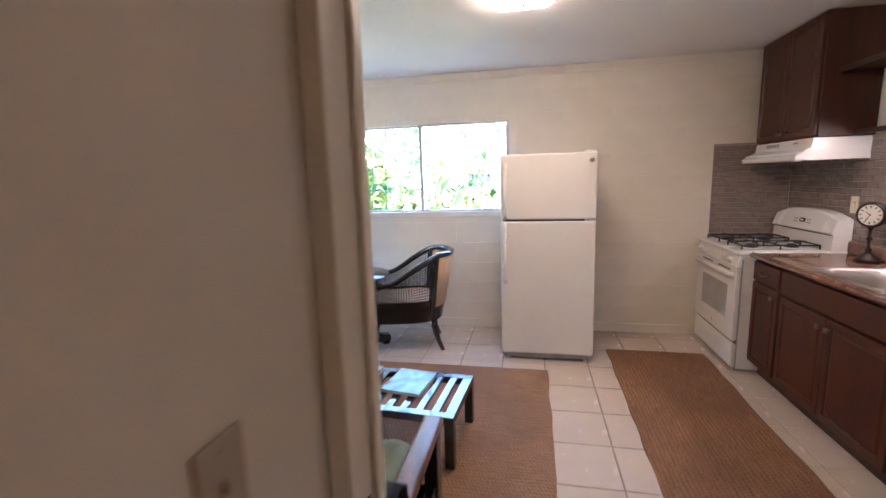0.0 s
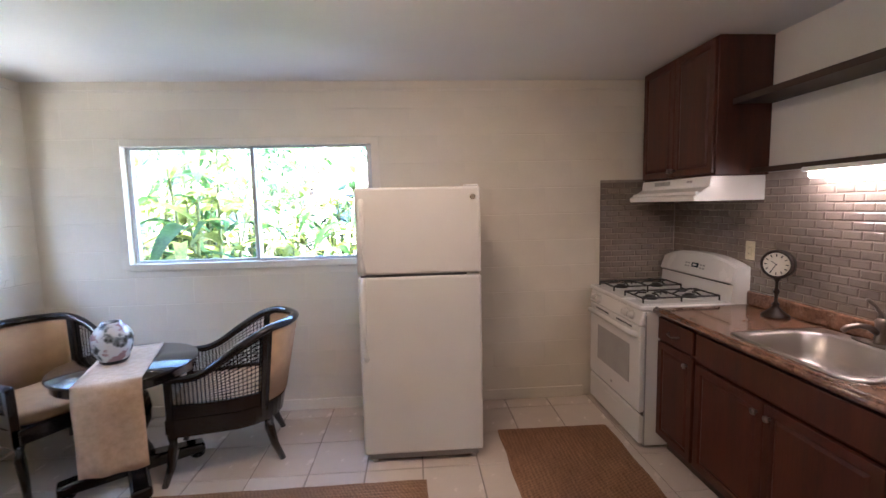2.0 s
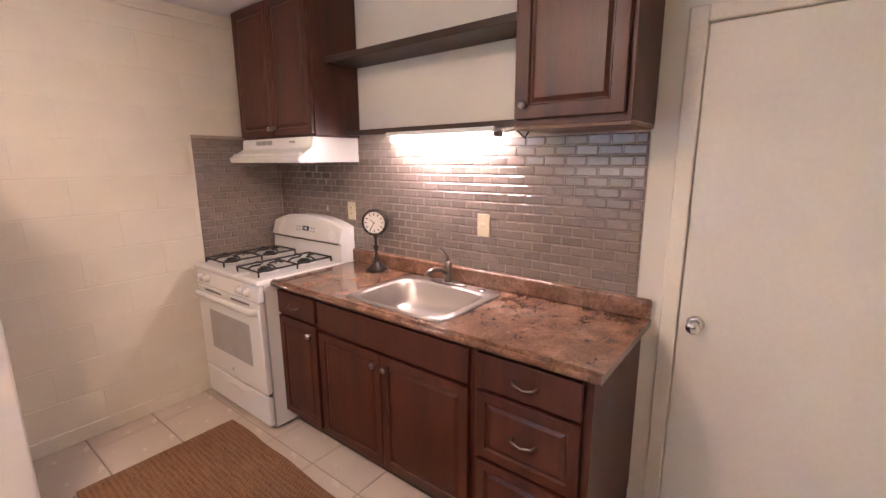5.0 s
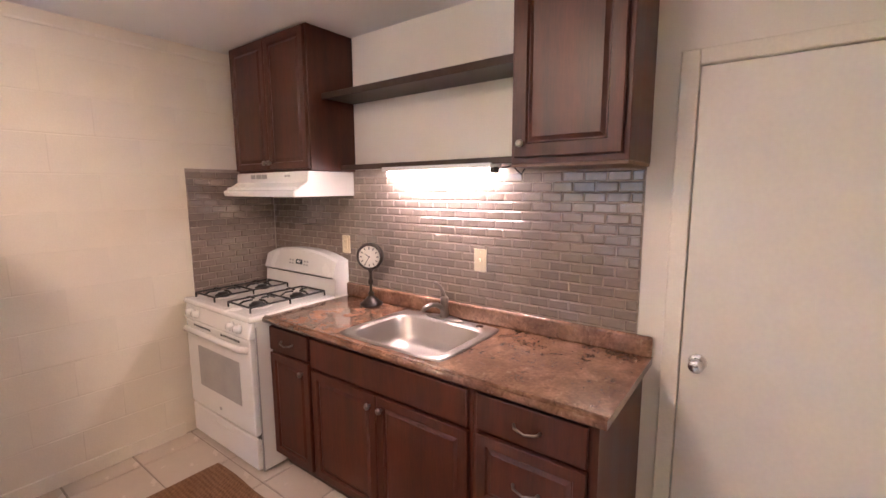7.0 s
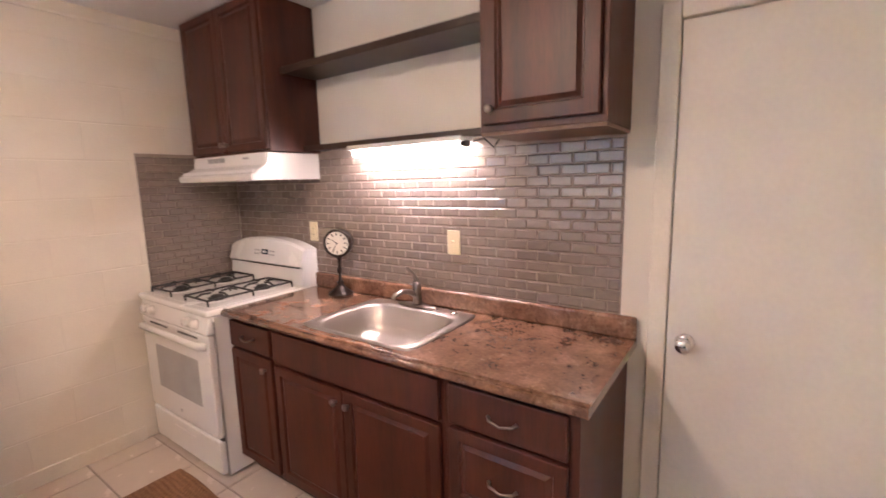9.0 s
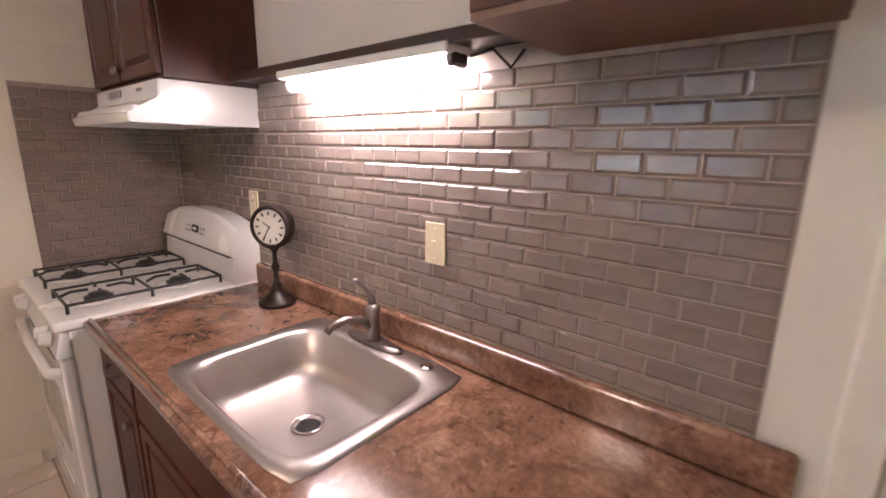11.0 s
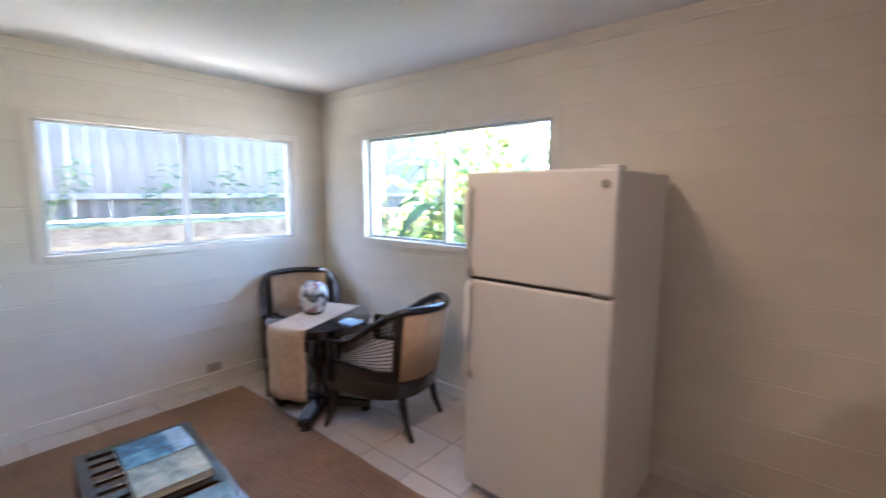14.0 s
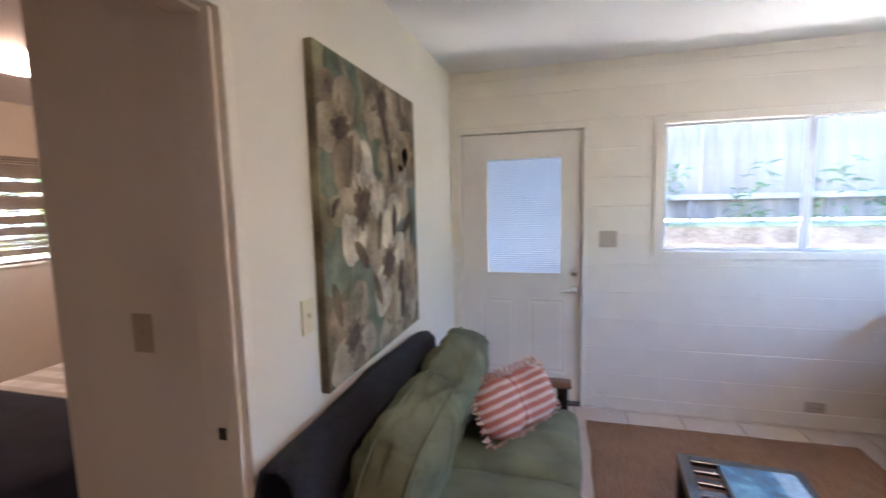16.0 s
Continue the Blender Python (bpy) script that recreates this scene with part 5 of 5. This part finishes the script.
# ---- bedroom ----
bd = thing("bed", (-1.2, -0.75, 0), "bed with striped white sheet and navy blanket", "bed")
part("frame", box(-2.30, -0.10, -1.40, -0.08, 0.10, 0.30, 0.01, 2), TABLEW, bd)
for x in (-2.25, -0.15):
    for y in (-1.35, -0.13):
        part("leg", box(x - 0.03, x + 0.03, y - 0.03, y + 0.03, 0, 0.0995, 0.004), TABLEW, bd)
part("mattress", bm_at(cushion(2.2, 1.34, 0.28, 12, 0.08, 0.008, 5), Matrix.Translation((-1.2, -0.74, 0.44))), SHEET, bd, "white sheet with grey stripes", True)
part("blanket", bm_at(cushion(0.62, 1.38, 0.32, 12, 0.06, 0.012, 9), Matrix.Translation((-0.38, -0.74, 0.44))), NAVYB, bd, "folded navy blanket", True)
bl = thing("ceiling_light", (-1.15, -1.5, TOP), "lit glass ceiling light in the bedroom", "ceiling lamp")
part("shade", lathe([(0.16, -0.02), (0.165, -0.04), (0.13, -0.08), (0.05, -0.10), (0.01, -0.102)], (-1.15, -1.5, TOP), 32), DOMEB, bl, "glowing frosted glass shade", True)
part("base", cyl((-1.15, -1.5, TOP - 0.011), 0.12, 0.02), WHITEM, bl)
bb3 = thing("window_blind", (-1.915, -2.86, 2.0), "half-closed taupe slatted blind at the bedroom window", "blind")
BLINDB = surf("taupe_slat", (0.30, 0.26, 0.22), 0.6, 0.08)
part("headrail", box(-2.37, -1.455, -2.88, -2.845, 1.985, 2.02, 0.004), BLINDB, bb3)
rnd_b = random.Random(3)
for k in range(36):
    z = 1.10 + k * 0.0248
    b = box(-2.365, -1.46, -2.863, -2.861, z - 0.0128, z + 0.0128)
    bmesh.ops.rotate(b, verts=b.verts, cent=(-1.9, -2.862, z), matrix=Matrix.Rotation(radians(rnd_b.choice((12, 14, 16, 20, 62))), 3, "X"))
    part("slat", b, BLINDB, bb3)
for x in (-2.2, -1.62):
    part("cord", tube([(x, -2.862, 1.09), (x, -2.862, 1.99)], 0.0015, 5), BLINDB, bb3)
cu = bmesh.new()
rr = []
for i in range(25):
    x = -1.44 + 0.26 * i / 24
    rr.append([cu.verts.new((x, -2.865 + 0.02 * math.sin(i * 1.4), z)) for z in (1.0, 2.06)])
for p, q in zip(rr, rr[1:]):
    cu.faces.new((p[0], q[0], q[1], p[1]))
cu.normal_update()
bmesh.ops.solidify(cu, geom=list(cu.faces), thickness=0.004)
solid("curtain", cu, surf("beige_curtain", (0.50, 0.45, 0.38), 0.9, 0.1, 8, 0.3), "beige curtain beside the bedroom window", "curtain", smooth=True)

# ---- outdoors ----
# Out of sight below the sills; its pale colour brightens the ceilings.
solid("ground", box(-250, 250, -250, 250, -0.5, -0.125), BOUNCE_GROUND, "unseen garden ground, made pale to bounce daylight indoors", "ground", "structure")
# fence and retaining wall to the west
rw = thing("retaining_wall", (-4.7, 3, -0.13), "low rough stone retaining wall below the fence", "wall", kind="structure")
part("core", box(-5.2, -4.52, -6, 13, -0.13, 1.20), MORTAR, rw)
dk = bmesh.new()
top_row, low_row = [], []
for i in range(191):
    y = -6 + i * 0.1
    low = 1.02 + 0.06 * noise.noise(Vector((y * 2.1, 0, 3))) + 0.03 * noise.noise(Vector((y * 7, 1, 3)))
    face = -4.505 + 0.012 * noise.noise(Vector((y * 4, 5, 0)))
    top_row.append([dk.verts.new((face, y, 1.2)), dk.verts.new((-4.53, y, 1.2))])
    low_row.append([dk.verts.new((face, y, low)), dk.verts.new((-4.53, y, low))])
for i in range(190):
    dk.faces.new((low_row[i][0], low_row[i + 1][0], top_row[i + 1][0], top_row[i][0]))
    dk.faces.new((low_row[i][1], low_row[i + 1][1], low_row[i + 1][0], low_row[i][0]))
part("coping_course", dk, STONE, rw, "dark weathered upper course")
part("cap", box(-5.2, -4.49, -6, 13, 1.2005, 1.25, 0.012), surf("mossy_cap", (0.13, 0.17, 0.13), 0.95, 0.4, 3, 0.6, 40), rw)
fe = thing("fence", (-4.85, 3, 1.25), "tall weathered board fence with pale rail", "fence")
bb = box(-0.012, 0.012, -0.082, 0.082, 0, 2.3, 0.003)
first = part("board", bb, BOARD, None)
first.parent = fe
first.location = (0, -6, 0.03)
for k in range(1, 96):
    o = first.copy()
    scene.collection.objects.link(o)
    o.location = (random.uniform(-0.006, 0.006), -6 + k * 0.168, 0.03 + random.uniform(-0.01, 0.01))
part("rail", box(-4.835, -4.79, -3.2, 9.5, 1.50, 1.565, 0.004), surf("weathered_rail_paint", (0.30, 0.29, 0.27), 0.8, 0.2, 6, 0.3, 40), fe, "pale weathered lower rail")
for y in (0.47, 1.83, 3.19, 4.55, 5.91):
    part("post", box(-4.785, -4.745, y - 0.02, y + 0.02, 1.2505, 1.499, 0.004), BOARD, fe)


def leaf_mesh(length, width, droop, seed):
    b = bmesh.new()
    rows3 = []
    for i in range(9):
        u = i / 8
        w = width * math.sin(math.pi * min(1, u * 0.92 + 0.06)) ** 0.7 * (1 - 0.25 * u)
        x = length * u * (1 - 0.25 * droop * u)
        z = length * (0.45 * u - droop * u * u)
        rows3.append([b.verts.new((x, sgn * w, z + 0.22 * abs(sgn) * w + 0.02 * noise.noise(Vector((u * 4, sgn, seed))))) for sgn in (-1, -0.5, 0, 0.5, 1)])
    for p, q in zip(rows3, rows3[1:]):
        for j in range(4):
            b.faces.new((p[j], q[j], q[j + 1], p[j + 1]))
    me = bpy.data.meshes.new("leaf")
    b.to_mesh(me)
    b.free()
    me.polygons.foreach_set("use_smooth", [True] * len(me.polygons))
    return me


LEAVES = []
for k in range(6):
    me = leaf_mesh(0.62 + 0.12 * (k % 3), 0.065 + 0.02 * (k % 2), 0.45 + 0.2 * (k % 3), k * 3.3)
    me.materials.append(LEAF if k < 4 else LEAFD)
    LEAVES.append(me)


def broadleaf_plant(seed, height, stems):
    rnd = random.Random(seed)
    t = thing("broadleaf_plant", (0, 0, 0), "lush green broad-leaved garden plant", "plant", "garden plants")
    for s_ in range(stems):
        x, y = rnd.uniform(-0.35, 0.35), rnd.uniform(-0.35, 0.35)
        h = height * rnd.uniform(0.65, 1.1)
        lx, ly = rnd.uniform(-0.25, 0.25), rnd.uniform(-0.25, 0.25)
        part("stem", tube([(x, y, 0), (x + lx * 0.4, y + ly * 0.4, h * 0.5), (x + lx, y + ly, h)], [0.022, 0.018, 0.01], 6), STALK, t, "", True)
        for i in range(14):
            f = 0.2 + 0.8 * (i + 0.5) / 14
            o = new("leaf", LEAVES[rnd.randrange(6)])
            o.parent = t
            o.location = (x + lx * f, y + ly * f, h * f)
            o.rotation_euler = (rnd.uniform(-0.3, 0.3), rnd.uniform(-0.5, 0.25), rnd.uniform(0, math.tau))
            k = rnd.uniform(0.6, 1.05)
            o.scale = (k, k, k)
    return t


plants = [broadleaf_plant(5 + k, hgt, 5) for k, hgt in enumerate((2.6, 2.1, 1.4))]
spots = [(-2.7, 6.1), (-2.0, 6.5), (-1.35, 7.0), (-2.9, 7.2), (-0.5, 7.0), (0.3, 6.8), (-2.3, 8.0), (-1.2, 8.4), (0.0, 8.3), (1.2, 7.4), (-3.6, 8.6), (-3.4, 6.4), (0.9, 9.3)]
for k, o in enumerate(plants):
    o.matrix_world = pose(*spots[k], -0.126, 0, 0, 40 * k)
for k, (x, y) in enumerate(spots[3:]):
    copy_thing(plants[k % 3 if y > 6.9 or x < -2 else 2], pose(x, y, -0.126, 0, 0, 77 * k))
copy_thing(plants[0], pose(-2.1, -4.3, -0.126, 0, 0, 20))
copy_thing(plants[0], pose(-2.9, -4.9, -0.126, 0, 0, 120))
copy_thing(plants[1], pose(-1.4, -4.8, -0.126, 0, 0, 200))
for k in range(5):
    copy_thing(plants[k % 2], pose(-3.6 + k * 0.65, -3.9 - 0.5 * (k % 2), -0.126, 0, 0, 50 * k))
for k, (x, y) in enumerate(((-1.75, 7.6), (-0.7, 7.7), (0.6, 7.9), (-2.7, 8.9), (-1.9, 5.9))):
    copy_thing(plants[0], pose(x, y, -0.126, 0, 0, 33 + 61 * k))
# vines on the retaining wall
for k, (y, z) in enumerate(((2.7, 1.24), (3.6, 1.24), (4.9, 1.24), (5.6, 1.24), (1.4, 1.24), (2.1, 1.24), (4.3, 1.24), (0.6, 1.24))):
    v = thing("vine", (-4.6, y, z), "green vine growing on the wall by the fence", "plant", "vines by the fence")
    rnd = random.Random(k)
    part("stem", tube([(-4.62, y, z), (-4.68, y + 0.15, z + 0.3), (-4.7, y + 0.3, z + 0.62)], [0.012, 0.01, 0.006], 6), STALK, v)
    for i in range(44):
        o = new("leaf", LEAVES[4 + i % 2])
        o.parent = v
        f = rnd.random()
        o.location = (rnd.uniform(-0.08, 0.06), 0.3 * f + rnd.uniform(-0.3, 0.25) * (1 - f * 0.6), f * 0.62 + 0.02)
        o.rotation_euler = (rnd.uniform(-1, 1), rnd.uniform(-1, 0.4), rnd.uniform(-1.6, 1.6))
        kk = rnd.uniform(0.12, 0.24)
        o.scale = (kk, kk, kk)


def house(name, x, y, wx, wy, h, label):
    t = thing(name, (x, y, -0.126), label, "house", "neighbouring houses")
    part("wall", box(x - wx / 2, x + wx / 2, y - wy / 2, y + wy / 2, -0.126, h), HOUSEW, t)
    rb = bmesh.new()
    o = 0.5
    pts = [rb.verts.new(c) for c in ((x - wx / 2 - o, y - wy / 2 - o, h), (x + wx / 2 + o, y - wy / 2 - o, h), (x + wx / 2 + o, y + wy / 2 + o, h), (x - wx / 2 - o, y + wy / 2 + o, h), (x - wx / 2 - o, y, h + wy * 0.24), (x + wx / 2 + o, y, h + wy * 0.24))]
    for f in ((0, 1, 5, 4), (2, 3, 4, 5), (0, 4, 3), (1, 2, 5), (3, 2, 1, 0)):
        rb.faces.new([pts[i] for i in f])
    bmesh.ops.recalc_face_normals(rb, faces=rb.faces)
    part("roof", rb, ROOFM, t)
    for k in (-1, 1):
        w = part("window", box(x + k * wx / 4 - 0.6, x + k * wx / 4 + 0.6, y - wy / 2 - 0.03, y - wy / 2 + 0.02, 1.0, 2.1, 0.01), WHITEM, t)
        part("pane", box(x + k * wx / 4 - 0.5, x + k * wx / 4 + 0.5, y - wy / 2 - 0.04, y - wy / 2 - 0.031, 1.1, 2.0), LCD, w)
    return t


house("house", -3.5, 19, 7, 6, 2.3, "pale neighbouring house with grey roof among trees")
house("house", 4.5, 22, 6, 6, 2.0, "low pale house with grey roof behind the garden")


def tree(x, y, h, seed):
    rnd = random.Random(seed)
    t = thing("tree", (x, y, -0.126), "leafy garden tree behind the plants", "tree", "garden trees")
    part("trunk", tube([(x, y, -0.126), (x + 0.1, y, h * 0.3), (x - 0.05, y + 0.1, h * 0.6), (x, y, h * 0.85)], [0.16, 0.12, 0.08, 0.03], 10), BARK, t, "", True)
    cb2 = bmesh.new()
    for i in range(7):
        a = rnd.uniform(0, math.tau)
        z0 = h * rnd.uniform(0.35, 0.6)
        end = Vector((x + math.cos(a) * h * 0.3, y + math.sin(a) * h * 0.3, z0 + h * rnd.uniform(0.1, 0.35)))
        part("limb", tube([(x, y, z0), (Vector((x, y, z0)) + end) / 2 + Vector((0, 0, 0.1)), end], [0.05, 0.035, 0.012], 6), BARK, t, "", True)
        for j in range(150):
            d = Vector((rnd.gauss(0, 1), rnd.gauss(0, 1), rnd.gauss(0, 0.7))) * h * 0.10
            c = end + d
            m = Euler((rnd.uniform(0, 6), rnd.uniform(0, 6), rnd.uniform(0, 6))).to_matrix()
            s_ = rnd.uniform(0.06, 0.14)
            cb2.faces.new([cb2.verts.new(c + m @ Vector(q) * s_) for q in ((-1, 0, 0), (0, -0.45, 0.1), (1, 0, 0), (0, 0.45, 0.1))])
    part("crown", cb2, LEAFD, t, kind="stuff")
    return t


for k, (x, y, h) in enumerate(((-6, 13, 5.5), (0.5, 15, 4.5), (2.6, 12.5, 5.0), (-2.2, 12.5, 3.8), (6, 16, 6), (-10, 20, 7))):
    tree(x, y, h, 20 + k)
for k, (x, y, h) in enumerate(((-2.9, -6.5, 4.0), (-1.6, -7.5, 4.5))):
    tree(x, y, h, 40 + k)

# ---- pieces: wall blocks, floor tiles, splashback tiles ----
CUT = {}


def slab(w, h, d, ch, material, key, chx=None):
    """A shallow piece, face towards +z, with chamfered edges; shared by size."""
    chx = ch if chx is None else chx
    k = (key, round(w, 3), round(h, 3))
    if k not in CUT:
        me = bpy.data.meshes.new(key)
        a, b = w / 2, h / 2
        vs = [(-a, -b, 0), (a, -b, 0), (a, b, 0), (-a, b, 0), (-a + chx, -b + ch, d), (a - chx, -b + ch, d), (a - chx, b - ch, d), (-a + chx, b - ch, d)]
        me.from_pydata(vs, [], [(4, 5, 6, 7), (0, 1, 5, 4), (1, 2, 6, 5), (2, 3, 7, 6), (3, 0, 4, 7)])
        me.materials.append(material)
        CUT[k] = me
    return CUT[k]


def put_piece(name, me, parent, m):
    o = new(name, me)
    o.parent = parent
    o.matrix_basis = m
    return o


def block_wall(axis, parent, a0, a1, holes, shift):
    course, run, gap = 0.203, 0.4125, 0.0016
    depth = 0.0015 if axis == "y" else 0.0025
    zlist = [1.077 + course * k for k in range(-6, 8)]
    for r, z in enumerate(zlist):
        zb, zt = max(0.0, z) + gap, min(TOP, z + course) - gap
        if zt - zb < 0.02:
            continue
        a = a0 - 1.0 + ((shift + (run / 2 if r % 2 == 0 else 0)) - (a0 - 1.0)) % run - run
        while a < a1:
            p, q = max(a0, a), min(a1, a + run)
            a += run
            if q - p < 0.02:
                continue
            rects = [(p, q, zb, zt)]
            for h in holes:
                nxt = []
                for (s, t, u, v) in rects:
                    if t <= h[0] or s >= h[1] or v <= h[2] or u >= h[3]:
                        nxt.append((s, t, u, v))
                        continue
                    if s < h[0]:
                        nxt.append((s, h[0], u, v))
                    if t > h[1]:
                        nxt.append((h[1], t, u, v))
                    ms, mt_ = max(s, h[0]), min(t, h[1])
                    if u < h[2]:
                        nxt.append((ms, mt_, u, h[2]))
                    if v > h[3]:
                        nxt.append((ms, mt_, h[3], v))
                rects = nxt
            for (s, t, u, v) in rects:
                if t - s < 0.012 or v - u < 0.012:
                    continue
                me = slab(t - s, v - u, depth, 0.003, CREAM, "block_" + axis, 0.0003)
                c, zc = (s + t) / 2, (u + v) / 2
                if axis == "y":
                    put_piece("block", me, parent, pose(c, N + 0.0015, zc, 90, 0, 0))
                else:
                    put_piece("block", me, parent, pose(W - 0.0025, c, zc, 90, 0, 90))


block_wall("y", bpy.data.objects["wall_north"], W, E, [NWIN], 0.316)
block_wall("x", bpy.data.objects["wall_west"], S, N, [WWIN, EDOOR], 2.0)

# floor tiles
tx, ty = 0.338, 0.354
k = 0
for i in range(-10, 7):
    for j in range(-8, 4):
        x0, x1 = 0.678 + i * tx, 0.678 + (i + 1) * tx
        y0, y1 = 3.612 + j * ty, 3.612 + (j + 1) * ty
        x0, x1, y0, y1 = max(x0, W), min(x1, E), max(y0, S - 0.12), min(y1, N)
        if x1 - x0 < 0.02 or y1 - y0 < 0.02:
            continue
        put_piece("tile", slab(x1 - x0 - 0.007, y1 - y0 - 0.007, 0.005, 0.0015, TILE, "tile"), floor, pose((x0 + x1) / 2, (y0 + y1) / 2, -0.005))

# splashback
sp = thing("splashback", (E, 3.2, 1.0), "taupe glossy bevelled subway tile splashback", "splashback", kind="structure")
part("backing", box(E - 0.005, E - 0.0005, 1.897, N - 0.0005, 0.90, 1.712), SUBGROUT, sp)
sp2 = thing("splashback", (2.1, N, 1.0), "taupe glossy bevelled tile splashback round the range", "splashback", kind="structure")
part("backing", box(1.79, E - 0.0055, N - 0.005, N - 0.0005, 0.86, 1.732), SUBGROUT, sp2)
th, tw = 0.0445, 0.0965
o, o2 = ORIGIN[sp.name], ORIGIN[sp2.name]
for r in range(19):
    zb = 1.001 + (r - 3) * th
    if zb + th > 1.74:
        continue
    a = 1.899 - (tw / 2 if r % 2 else 0)
    while a < N - 0.01:
        p, q = max(1.899, a), min(N - 0.006, a + tw)
        a += tw
        if q - p < 0.012 or zb + th > 1.712 or (zb < 0.99 and p < 3.62):
            continue
        zt = zb + th
        me = slab(q - p - 0.003, th - 0.003, 0.0042, 0.0055, SUBWAY, "subway_tile")
        m = Matrix.Translation((E - 0.005, (p + q) / 2, (zb + zt) / 2)) @ pose(0, 0, 0, 90, 0, -90)
        if p < 3.60:
            put_piece("subway_tile", me, sp, Matrix.Translation(-o) @ m)
        else:
            put_piece("subway_tile", me, sp2, Matrix.Translation(-o2) @ m)
    a = 1.79 - (tw / 2 if r % 2 else 0)
    while a < E - 0.012:
        p, q = max(1.79, a), min(E - 0.012, a + tw)
        a += tw
        if q - p < 0.012:
            continue
        me = slab(q - p - 0.003, th - 0.003, 0.0042, 0.0055, SUBWAY, "subway_tile")
        put_piece("subway_tile", me, sp2, Matrix.Translation(Vector(((p + q) / 2, N - 0.005, zb + th / 2)) - o2) @ pose(0, 0, 0, 90, 0, 0))
